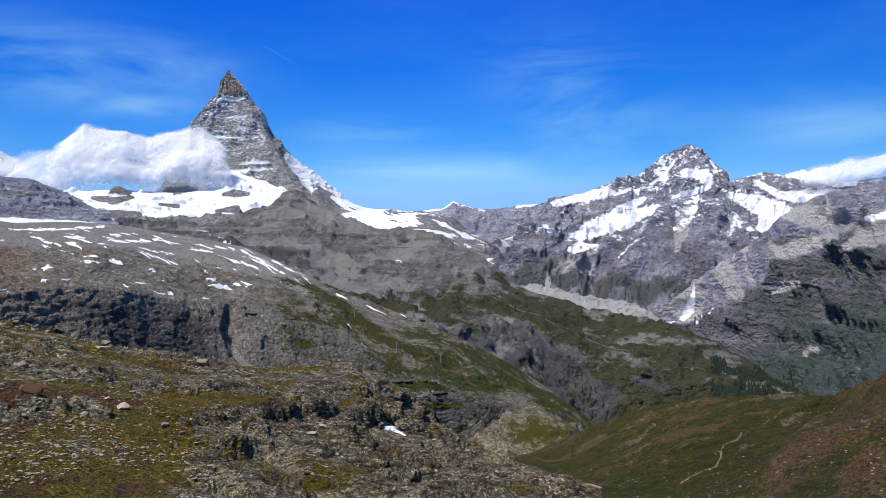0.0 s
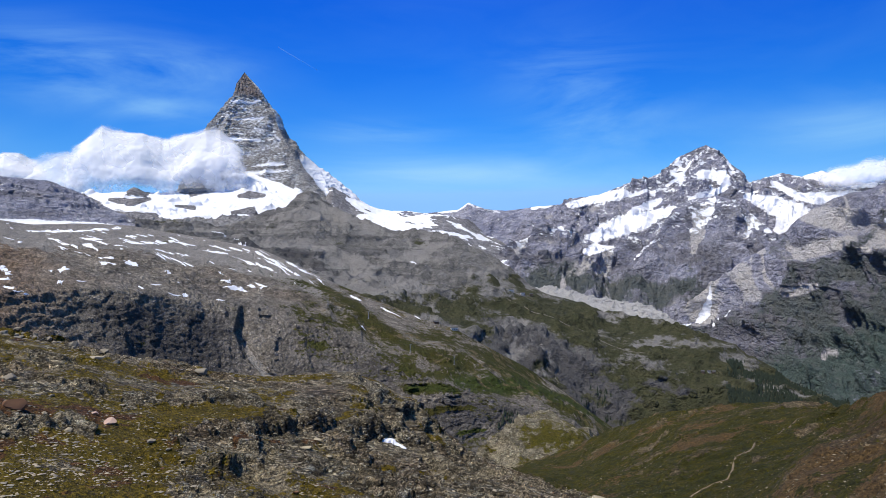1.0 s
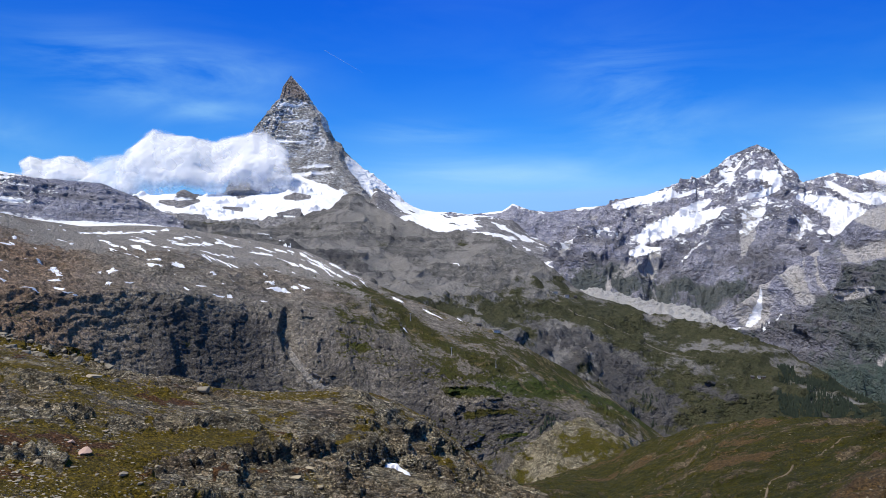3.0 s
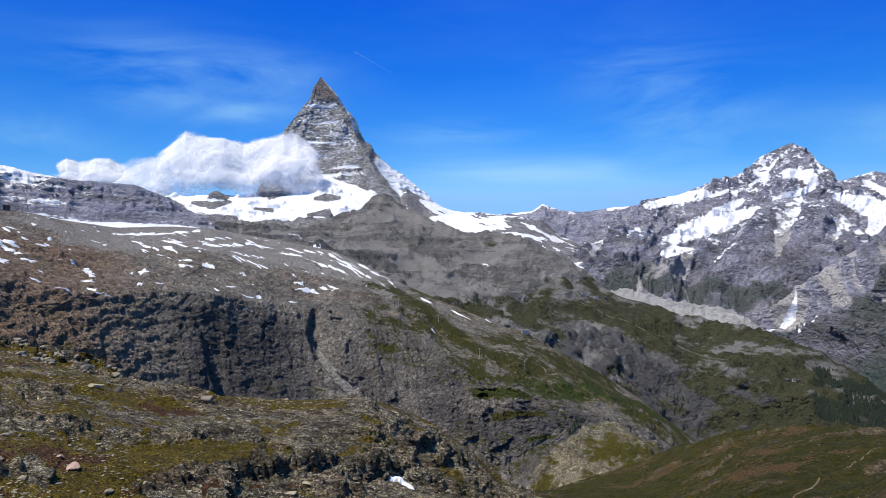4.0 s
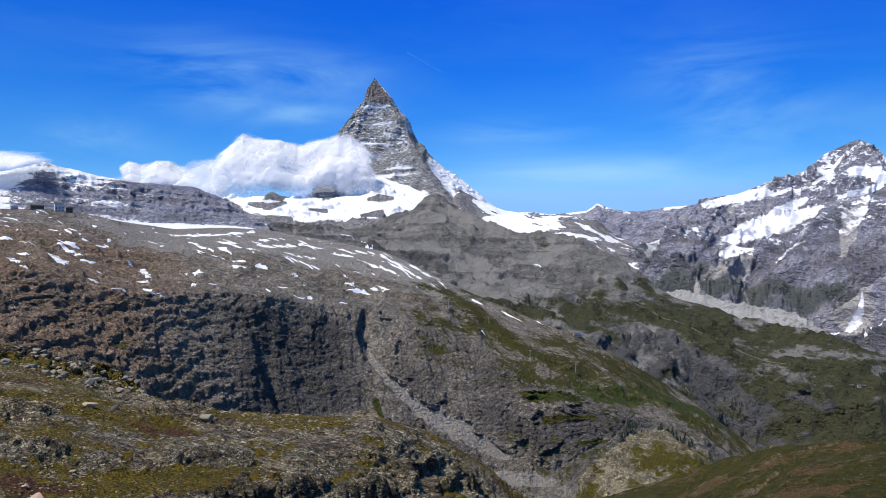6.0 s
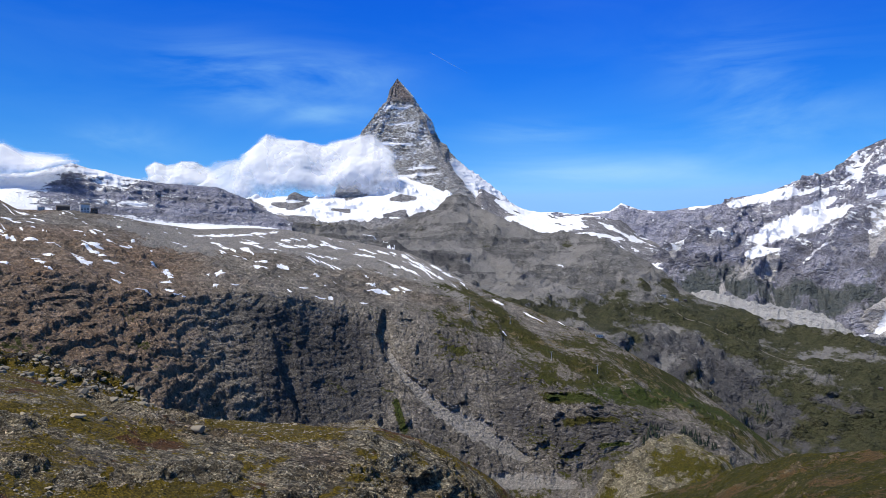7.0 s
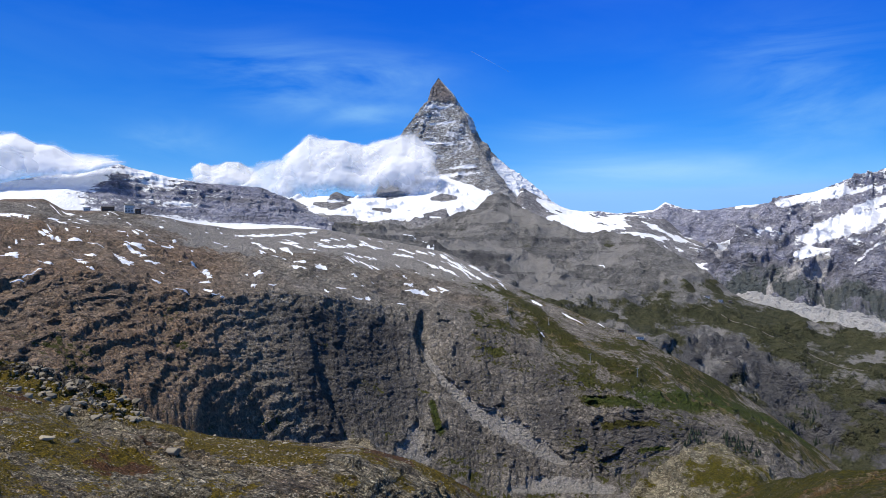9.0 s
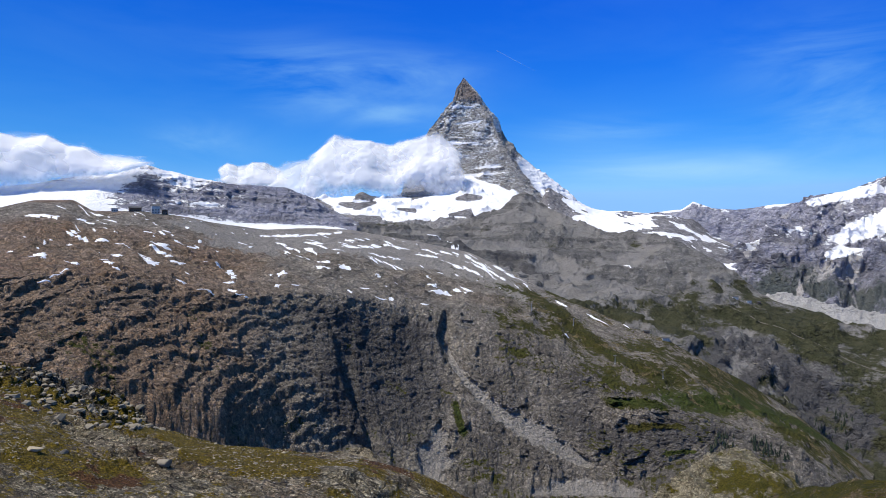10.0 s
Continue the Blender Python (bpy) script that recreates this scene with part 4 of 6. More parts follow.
def dent_sheet(q=1.0):
    s = Sheet([
        ((5, 4990, 0), (36, 4850, 0)),
        ((5, 4700, 100), (6.4, 4700, 151), (7.84, 4700, 268), (8.45, 4720, 286), (9.3, 4720, 319), (10.9, 4730, 335), (12.5, 4740, 377), (13.6, 4750, 423), (14.4, 4750, 415), (15.6, 4750, 478), (16.5, 4750, 549), (17.7, 4750, 598), (18.2, 4750, 611), (18.8, 4750, 574), (19.5, 4750, 526), (20.1, 4750, 472), (21, 4740, 379), (21.7, 4730, 383), (23.1, 4700, 426), (24.3, 4680, 396), (25.5, 4650, 429), (26.7, 4620, 377), (28, 4580, 345), (29.2, 4550, 357), (36, 4400, 380)),
        ((5, 4350, 0), (10, 4350, 60), (12, 4330, 10), (14, 4330, 60), (18, 4330, 240), (21, 4300, 180), (24, 4300, 170), (30, 4150, 160), (36, 4100, 160)),
        ((5, 4000, -200), (36, 3900, -150)),
    ], 5, 36, int(560 * q), [int(n * q) for n in (24, 170, 20)], (0, 0))
    f = smooth(s.r, 0.9, 1.03) * (0.22 + 0.78 * smooth(s.r, 1.0, 1.2))
    ribs = ribs_down(s, 3.4, -0.6, 4.0)
    fine = ribs_down(s, 1.1, 0.5, 6.0)
    s.push(f * ((ribs - 0.5) * 52 + (fine - 0.5) * 20 + (ribs_down(s, 0.4, 0.3, 9.0, 2.0) - 0.5) * 7 + 4 * fbm(s.p, 50, 4, 0.6)))
    s.push(f * (14 * teeth(s, 1.6, 3.0, 3.0) + 5 * teeth(s, 0.55, 3.0, 5.0)), s.outward())
    fields = s.strokes([((16.1, 2.93, 0.24), (14.35, 2.27, 0.55), (12.8, 1.89, 0.7), (11.2, 1.37, 0.55), (9.95, 0.7, 0.3)), ((20.6, 3.75, 0.2), (22.3, 3.2, 0.5), (23.9, 2.5, 0.75), (23.3, 1.76, 0.5), (22.8, 1.4, 0.24)), ((22.6, 4.58, 0.14), (24.0, 3.66, 0.24), (25.8, 3.42, 0.4), (27.3, 3.67, 0.26)), ((8.9, 3.35, 0.2), (10.8, 3.8, 0.3), (12.0, 4.0, 0.34), (12.8, 4.15, 0.26))])
    fields = np.maximum(fields, s.strokes([((18.0, 5.39, 0.26), (19.0, 5.16, 0.36), (19.3, 4.57, 0.24)), ((13.0, 2.69, 0.15), (14.35, 3.2, 0.26), (15.1, 3.6, 0.15)), ((19.3, 4.3, 0.2), (18.0, 3.8, 0.24), (17.3, 3.55, 0.16)), ((24.7, 5.0, 0.14), (25.4, 4.85, 0.22)), ((15.6, 4.6, 0.08), (16.6, 5.2, 0.12), (17.4, 6.4, 0.08)), ((13.2, 3.9, 0.1), (14.2, 4.3, 0.12)), ((26.0, 4.9, 0.2), (27.4, 4.3, 0.25), (28.5, 4.3, 0.2))]))
    speck = fbm(s.p, 60, 5, 0.68, (1, 1, 1.8), 1.1)
    s.masks["snow"] = np.clip(np.maximum(0.20 + 0.26 * smooth(s.p[:, 2], 150, 450) + 0.60 * speck - 0.10 * s.steep() + 0.30 * smooth(fine, 0.45, 0.1), 1.35 * fields + 0.3 * speck * (fields > 0.1)), 0, 1)
    s.masks["scree"] = np.clip(0.15 + 0.5 * fbm(s.p, 90, 3) + 0.5 * (0.5 - ribs), 0, 1)
    s.masks["darkened"] = np.clip(0.15 + 1.3 * fbm(s.p, 170, 5, 0.6, (1, 1, 2.4), 8.8), 0, 0.9)
    return s


def spur_sheet(q=1.0):
    s = Sheet([
        ((2, 4500, -200), (27, 4300, -200)),
        ((2, 4050, -140), (3.1, 4100, -52), (4.4, 4130, 14), (5.8, 4170, 74), (7, 4200, 135), (8.5, 4230, 129), (9.7, 4230, 89), (10.9, 4200, 37), (12.1, 4180, 10), (13.3, 4180, 57), (14.4, 4180, 116), (16, 4180, 202), (16.9, 4170, 244), (17.9, 4150, 264), (18.8, 4130, 281), (19.7, 4100, 264), (20.8, 4060, 199), (21.9, 4000, 125), (22.9, 3950, 51), (27, 3900, -60)),
        ((2, 3700, -190), (7, 3650, -150), (12, 3600, -190), (17, 3500, -240), (20, 3400, -300), (27, 3400, -340)),
        ((2, 3100, -420), (27, 2900, -480)),
    ], 2, 27, int(460 * q), [int(n * q) for n in (24, 190, 20)], (1, 1))
    f = smooth(s.r, 0.9, 1.05) * (0.22 + 0.78 * smooth(s.r, 1.0, 1.2))
    ribs = ribs_down(s, 4.0, 0.8, 2.0)
    fine = ribs_down(s, 1.3, 1.2, 5.0)
    s.push(f * ((ribs - 0.5) * 60 + (fine - 0.5) * 15 + (ribs_down(s, 0.45, 0.8, 8.0, 2.0) - 0.5) * 7 + 3 * fbm(s.p, 50, 4, 0.6)))
    s.push(f * smooth(s.r, 1.75, 1.4) * (9 * teeth(s, 1.9, 4.0, 3.0) + 3 * teeth(s, 0.6, 4.0, 5.0)), s.outward())
    high = smooth(s.r, 1.55, 1.2)
    speck = fbm(s.p, 55, 5, 0.68, (1, 1, 1.8), 5.1)
    fields = s.strokes([((16.1, 2.93, 0.2), (14.35, 2.27, 0.5), (12.8, 1.89, 0.7), (11.2, 1.37, 0.55), (9.95, 0.7, 0.3)), ((12.6, 1.4, 0.3), (11.4, 0.6, 0.5), (9.8, -0.1, 0.3)), ((17.5, 2.5, 0.12), (18.3, 2.55, 0.2)), ((22.8, 1.9, 0.3), (21.8, 1.2, 0.15)), ((15.5, 0.9, 0.06), (14.2, 0.2, 0.1), (13.4, -0.6, 0.06))])
    s.masks["snow"] = np.clip(np.maximum(high * (0.32 + 0.6 * speck + 0.25 * smooth(fine, 0.4, 0.1)), 1.25 * fields * (0.75 + 0.9 * speck)), 0, 1)
    s.masks["grass"] = np.clip(0.85 * smooth(s.r, 1.42, 1.95) + 0.6 * fbm(s.p, 200, 5, 0.6) - 0.25 * (ribs - 0.5) - 0.08, 0, 1)
    s.masks["scree"] = np.clip(0.10 + 0.6 * fbm(s.p, 160, 4, shift=1.0) + 0.8 * smooth(fine, 0.35, 0.05) + 0.5 * s.strokes([((11.3, 0.8, 0.7), (10.2, -0.6, 0.9), (8.8, -1.6, 0.5))]), 0, 1)
    s.masks["grass"] = np.clip(s.masks["grass"] - 0.45 * smooth(fine, 0.3, 0.05), 0, 1)
    s.masks["darkened"] = np.clip(0.42 + 1.3 * fbm(s.p, 170, 5, 0.6, (1, 1, 2.4), 8.8), 0, 0.9)
    return s


def flank_sheet(q=1.0):
    s = Sheet([
        ((15, 3700, -450), (25, 3900, -150), (38, 3800, 0)),
        ((15, 3230, -400), (16, 3250, -306), (17.9, 3300, -183), (20.1, 3350, -69), (22.2, 3400, 28), (23.6, 3420, 96), (25, 3430, 167), (26, 3430, 197), (27, 3430, 213), (28.3, 3400, 234), (29.2, 3380, 244), (38, 3300, 270)),
        ((15, 2900, -480), (20, 2900, -400), (25, 2900, -300), (30.3, 2800, -180), (38, 2700, -120)),
        ((15, 2600, -515), (25, 2550, -500), (38, 2300, -460)),
    ], 15, 38, int(420 * q), [int(n * q) for n in (24, 220, 40)], (1, 1))
    f = smooth(s.r, 0.9, 1.04) * (0.22 + 0.78 * smooth(s.r, 1.0, 1.2))
    ribs = ribs_down(s, 4.2, -1.8, 3.0)
    fine = ribs_down(s, 1.3, -2.2, 6.0)
    s.push(f * ((ribs - 0.5) * 52 + (fine - 0.5) * 17 + (ribs_down(s, 0.45, -2.0, 8.0, 2.0) - 0.5) * 6 + 3 * fbm(s.p, 50, 4, 0.6)))
    rise = np.zeros_like(s.p)
    rise[:, 2] = 1
    low = smooth(s.r, 1.34, 1.6) * (1 - smooth(s.r, 2.2, 2.6))
    s.push(low * terrace(s.p, (0.12, 0.0, 0.99), 30.0, 24 * fbm(s.p, 160, 4, 0.55)) * 0.8, rise)
    s.push(low * (6 * teeth(s, 1.7, -5.0, 3.0) + 3 * teeth(s, 0.6, -5.0, 5.0)), s.outward())
    s.masks["snow"] = np.clip(0.05 + 0.5 * fbm(s.p, 100, 4, 0.6, (1, 1, 1.2), 9.1), 0, 1) * smooth(s.r, 1.5, 1.2)
    s.masks["snow"] = np.maximum(s.masks["snow"], s.strokes([((18.95, -2.4, 0.05), (18.65, -3.5, 0.14), (18.0, -4.5, 0.30), (17.4, -5.1, 0.15)), ((19.8, -4.1, 0.04), (18.8, -5.3, 0.06)), ((29.4, 1.9, 0.18), (30.3, 2.2, 0.3))]))
    pale = s.strokes([((24.0, -0.16, 0.3), (25.8, 0.2, 0.45), (27.3, 0.6, 0.3)), ((23.3, -2.84, 0.28), (24.7, -2.55, 0.33), (25.6, -2.3, 0.16)), ((28.4, 0.2, 0.33), (30.3, 1.3, 0.9)), ((18.95, -1.1, 0.6), (18.2, -3.1, 0.95), (18.0, -4.6, 0.6)), ((24.7, 2.3, 0.4), (26.8, 2.1, 0.5)), ((20.5, -1.4, 0.5), (21.3, -3.0, 0.4)), ((26.2, -6.6, 0.3), (25.4, -7.0, 0.2))])
    s.masks["scree"] = np.clip(0.9 * pale + (0.30 + 0.7 * fbm(s.p, 190, 4, shift=7.0) + 0.5 * smooth(fine, 0.35, 0.08)) * smooth(s.r, 1.75, 1.3), 0, 1)
    s.masks["grass"] = np.clip(0.15 + 0.35 * smooth(s.r, 1.2, 1.5) + 0.45 * smooth(s.r, 2.0, 2.3) + 0.12 * low + 0.8 * fbm(s.p, 200, 5, 0.6, shift=2.0) - 0.8 * pale, 0, 1)
    s.masks["lush"] = smooth(s.r, 1.9, 2.3)
    s.masks["darkened"] = np.clip(0.10 + 0.95 * low + 1.2 * fbm(s.p, 170, 5, 0.6, (0.6, 0.6, 3.2), 8.8), 0, 1)
    return s


def moraine_sheet(q=1.0):
    s = Sheet([
        ((5.5, 3650, -300), (17, 3400, -380)),
        ((5.5, 3520, -185), (6.8, 3480, -159), (7.4, 3450, -150), (8.5, 3420, -165), (10, 3380, -186), (12.5, 3330, -206), (14.4, 3280, -219), (15, 3250, -244), (17, 3200, -300)),
        ((5.5, 3420, -215), (9.5, 3300, -235), (12, 3250, -255), (15, 3170, -280), (17, 3120, -330)),
        ((5.5, 3250, -330), (17, 3000, -430)),
    ], 5.5, 17, int(180 * q), [int(n * q) for n in (4, 40, 16)], (2, 2))
    s.push((ridged(s.p, 60, 4, 0.5, (1.6, 1.6, 0.2)) - 0.4) * 9)
    s.masks["scree"] = np.clip(1.4 - 0.4 * smooth(s.r, 2, 2.6) + 0.5 * fbm(s.p, 60, 3), 0, 1)
    return s


def horn_sheet(q=1.0):
    """The pyramid: level by level the outline runs from its back edge over the near face, the front ridge and the side face."""
    left = ((-1120, 4253, 980), (-1160, 4247, 918), (-1172, 4245, 849), (-1272, 4221, 738), (-1323, 4208, 655), (-1365, 4188, 545), (-1405, 4167, 425), (-1445, 4142, 330), (-1500, 4113, 190))
    front = ((-1120, 4253, 980), (-1059, 4249, 893), (-1028, 4245, 837), (-948, 4219, 725), (-880, 4183, 583), (-789, 4132, 426), (-707, 4058, 300), (-650, 3995, 230), (-560, 3907, 120))
    right = ((-1120, 4253, 980), (-1040, 4270, 884), (-1015, 4283, 845), (-931, 4307, 722), (-880, 4327, 612), (-735, 4365, 478), (-615, 4420, 378), (-506, 4456, 291), (-300, 4502, 186))
    levels = (0, 0.65, 1, 2, 3, 4, 5, 6, 7)
    n_up, counts = int(330 * q), [int(v * q) for v in (60, 230, 170, 40)]
    t = np.linspace(0, 7, n_up)
    edge = [np.stack([np.interp(t, levels, [p[k] for p in e]) for k in range(3)], 1) for e in (left, front, right)]
    back = (edge[0] + edge[2]) / 2 + np.array([-0.26, 0.97, 0]) * (t[:, None] / 7 * 420)
    loop = [back, edge[0], edge[1], edge[2], back]
    cols, key = [], []
    for k, n in enumerate(counts):
        for j in range(n + (k == 3)):
            f = j / n
            cols.append(loop[k] * (1 - f) + loop[k + 1] * f)
            key.append(k + f)
    s = Sheet()
    g = np.stack(cols, 1)
    s.shape = g.shape[:2]
    s.p = g.reshape(-1, 3)
    s.b, s.r = np.broadcast_to(np.array(key), s.shape).ravel(), np.repeat(t, s.shape[1])
    s.masks = {}
    g = s.p.reshape(*s.shape, 3)
    n = np.cross(np.gradient(g, axis=1), np.gradient(g, axis=0)).reshape(-1, 3)
    n /= np.linalg.norm(n, axis=1)[:, None] + 1e-9
    n *= np.sign((n * (s.p - np.array([-1080, 4330, 500]))).sum(1))[:, None]
    grow = smooth(s.r, 0.0, 1.2) * 0.85 + 0.15
    s.push(grow * 7 * teeth(s, 0.16, 0.02, 3.0) * smooth(s.b, 0.9, 1.1) * (1 - smooth(s.b, 1.9, 2.0)), n)
    s.push(grow * ((ridged(s.p, 170, 7, 0.55, (1, 1, 0.5)) - 0.5) * 11 + (ridged(s.p, 45, 5, 0.6, (0.6, 0.6, 1.8)) - 0.5) * 2.6), n)
    east = smooth(s.b, 0.9, 1.1) * (1 - smooth(s.b, 1.93, 2.0))
    north = smooth(s.b, 1.97, 2.06) * (1 - smooth(s.b, 2.98, 3.05))
    ledge = s.spots([(1.72, 4.0, 0.16, 0.06, -0.9), (1.60, 4.45, 0.20, 0.07, -1.2), (1.4, 3.2, 0.2, 0.05, -0.6), (1.55, 2.1, 0.25, 0.05, -0.4), (1.3, 1.3, 0.3, 0.06, 0.0)])
    s.masks["snow"] = np.clip(0.53 * east + north * (0.06 + 0.55 * smooth(s.r, 3.0, 2.2) + 0.95 * smooth(s.b, 2.10, 2.35) * smooth(s.r, 3.0, 4.0)) + 0.22 * fbm(s.p, 60, 5, 0.7, (0.6, 0.6, 1.6), 2.2) + 0.15 * fbm(s.p, 190, 3) + 0.4 * ledge * east - 0.40 * smooth(s.r, 1.15, 0.85) * (1 - north) - 0.28 * smooth(s.r, 4.6, 5.6) * (1 - north), 0, 1)
    s.masks["rust"] = np.clip(0.95 * smooth(s.r, 1.15, 0.8) * (1 - north), 0, 1)
    s.masks["scree"] = np.clip(0.3 + 0.5 * fbm(s.p, 120, 3), 0, 1)
    return s


# -- end of terrain shapes --


def land(name, sheet, material, label, category, kind="structure"):
    """Makes the mesh of a sheet, with its masks."""
    rows, cols = sheet.shape
    me = bpy.data.meshes.new(name)
    i = np.arange(rows * cols, dtype=np.int32).reshape(rows, cols)
    quads = np.stack([i[:-1, :-1], i[1:, :-1], i[1:, 1:], i[:-1, 1:]], -1).reshape(-1, 4)
    me.vertices.add(rows * cols)
    me.vertices.foreach_set("co", sheet.p.astype(np.float32).ravel())
    me.loops.add(quads.size)
    me.loops.foreach_set("vertex_index", quads.ravel())
    me.polygons.add(len(quads))
    me.polygons.foreach_set("loop_start", np.arange(0, quads.size, 4, dtype=np.int32))
    me.update(calc_edges=True)
    me.validate()
    for key, values in sheet.masks.items():
        me.attributes.new(key, "FLOAT", "POINT").data.foreach_set("value", np.asarray(values, np.float32))
    me.materials.append(material)
    me.polygons.foreach_set("use_smooth", np.ones(len(me.polygons), bool))
    return tagged(new(name, me), label, category, kind=kind)


def mountain(name, sheet, material, label, category, bands):
    """A mountain as one thing whose faces are parts: bands of (part name, label, which faces)."""
    root = tagged(new(name), label, category)
    rows, cols = sheet.shape
    i = np.arange(rows * cols, dtype=np.int32).reshape(rows, cols)
    quads = np.stack([i[:-1, :-1], i[1:, :-1], i[1:, 1:], i[:-1, 1:]], -1).reshape(-1, 4)
    rb, rr = sheet.b[quads[:, 0]], sheet.r[quads[:, 0]]
    left = np.ones(len(quads), bool)
    for part_name, part_label, chosen in bands:
        pick = left & chosen(rb, rr)
        left &= ~pick
        used, faces = np.unique(quads[pick], return_inverse=True)
        faces = faces.reshape(-1, 4).astype(np.int32)
        me = bpy.data.meshes.new(part_name)
        me.vertices.add(len(used))
        me.vertices.foreach_set("co", sheet.p[used].astype(np.float32).ravel())
        me.loops.add(faces.size)
        me.loops.foreach_set("vertex_index", faces.ravel())
        me.polygons.add(len(faces))
        me.polygons.foreach_set("loop_start", np.arange(0, faces.size, 4, dtype=np.int32))
        me.update(calc_edges=True)
        me.validate()
        for key, values in sheet.masks.items():
            me.attributes.new(key, "FLOAT", "POINT").data.foreach_set("value", np.asarray(values[used], np.float32))
        me.materials.append(material)
        me.polygons.foreach_set("use_smooth", np.ones(len(me.polygons), bool))
        ob = new(part_name, me)
        ob.parent = root
        ob["label"] = part_label
    return root


# ---- the large structure ----
def ground_floor():
    s = Sheet([
        ((-180, 4900, -520), (180, 4900, -520)),
        ((-180, 900, -515), (180, 900, -515)),
        ((-180, 300, -190), (180, 300, -190)),
        ((-180, 60, -60), (180, 60, -60)),
        ((-180, 1, -55), (180, 1, -55)),
    ], -180, 180, 240, [20, 30, 20, 6], (0, 0))
    s.push(6 * fbm(s.p, 200, 4))
    s.masks["grass"] = np.clip(0.7 + fbm(s.p, 180, 4), 0, 1)
    return s


KNOLL, MEADOW, KNOB, GORGE, HILL = knoll_sheet(0.88), slope_sheet(0.8), knob_sheet(), gorge_sheet(0.88), hill_sheet(0.88)
land("ground", ground_floor(), MAT_HILL, "rough green and grey valley floor between the mountains", "valley")
land("knoll_ground", KNOLL, MAT_NEAR, "rocky alpine knoll with brown turf and schist outcrops", "hillside")
land("meadow_ground", MEADOW, MAT_SLOPE, "grassy alpine slope with rusty bare earth", "hillside")
land("crag_ground", KNOB, MAT_KNOB, "pale rounded crag with turf on its ledges", "hillside")
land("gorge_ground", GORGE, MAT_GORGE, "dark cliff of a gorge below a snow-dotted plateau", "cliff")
ALL = lambda b, r: r >= 0
mountain("grey_hill", HILL, MAT_HILL, "grey scree hill running down to green slopes", "hill", (("far_side", "hidden grey far side", lambda b, r: r < 0.95), ("scree_slope", "bare grey scree slope", lambda b, r: (r < 2) & (b < 2)), ("green_slope", "dull green slope with rock ribs", lambda b, r: r < 2.05), ("rock_step", "grey rock step above the gorge", ALL)))
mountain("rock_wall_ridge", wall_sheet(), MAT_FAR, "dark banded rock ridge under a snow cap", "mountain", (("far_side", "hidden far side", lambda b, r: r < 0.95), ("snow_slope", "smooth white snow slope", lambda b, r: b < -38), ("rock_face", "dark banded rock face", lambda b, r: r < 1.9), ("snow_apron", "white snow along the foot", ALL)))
mountain("glacier", glacier_sheet(), MAT_ICE, "white snowfield broken by rock bands below the peak", "glacier", (("far_side", "hidden far side", lambda b, r: r < 0.95), ("snowfield", "white snow with rock islands", lambda b, r: r < 1.85), ("rock_foot", "grey rock wall under the snow", ALL)))
mountain("snow_shoulder", north_sheet(), MAT_ICE, "snow-covered shoulder behind the pyramid peak", "glacier", (("far_side", "hidden far side", lambda b, r: r < 0.95), ("snowfield", "white snow slope", ALL)))
mountain("pyramid_peak", horn_sheet(0.8), MAT_HORN, "steep grey pyramid peak dusted with snow", "mountain", (("summit", "brownish summit head", lambda b, r: r < 1.05), ("near_face", "grey rock face dusted with snow", lambda b, r: (b >= 1) & (b < 2)), ("side_face", "steep shaded side face", lambda b, r: (b >= 2) & (b < 3)), ("far_side", "hidden far side", ALL)))
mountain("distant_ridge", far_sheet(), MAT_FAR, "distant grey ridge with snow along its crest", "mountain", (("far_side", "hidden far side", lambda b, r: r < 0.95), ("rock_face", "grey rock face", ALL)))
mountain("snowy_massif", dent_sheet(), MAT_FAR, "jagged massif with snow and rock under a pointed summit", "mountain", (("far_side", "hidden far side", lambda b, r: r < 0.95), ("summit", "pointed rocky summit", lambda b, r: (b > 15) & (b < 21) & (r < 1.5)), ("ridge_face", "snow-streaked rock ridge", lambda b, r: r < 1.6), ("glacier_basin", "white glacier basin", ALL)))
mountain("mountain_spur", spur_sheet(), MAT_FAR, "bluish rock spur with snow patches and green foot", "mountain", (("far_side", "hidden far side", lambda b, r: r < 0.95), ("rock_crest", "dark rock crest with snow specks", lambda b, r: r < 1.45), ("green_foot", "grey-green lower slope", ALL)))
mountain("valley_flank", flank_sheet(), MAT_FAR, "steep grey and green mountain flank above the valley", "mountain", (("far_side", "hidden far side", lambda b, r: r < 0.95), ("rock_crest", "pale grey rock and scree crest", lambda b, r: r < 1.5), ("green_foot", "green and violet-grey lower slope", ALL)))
land("moraine", moraine_sheet(), MAT_MORAINE, "pale gravel moraine at the mountain's foot", "moraine", "thing")


# ---- snow patches left on the plateau ----
SNOW = plain("old_snow", (0.84, 0.85, 0.86), 0.6, vary=0.08, size=6.0)


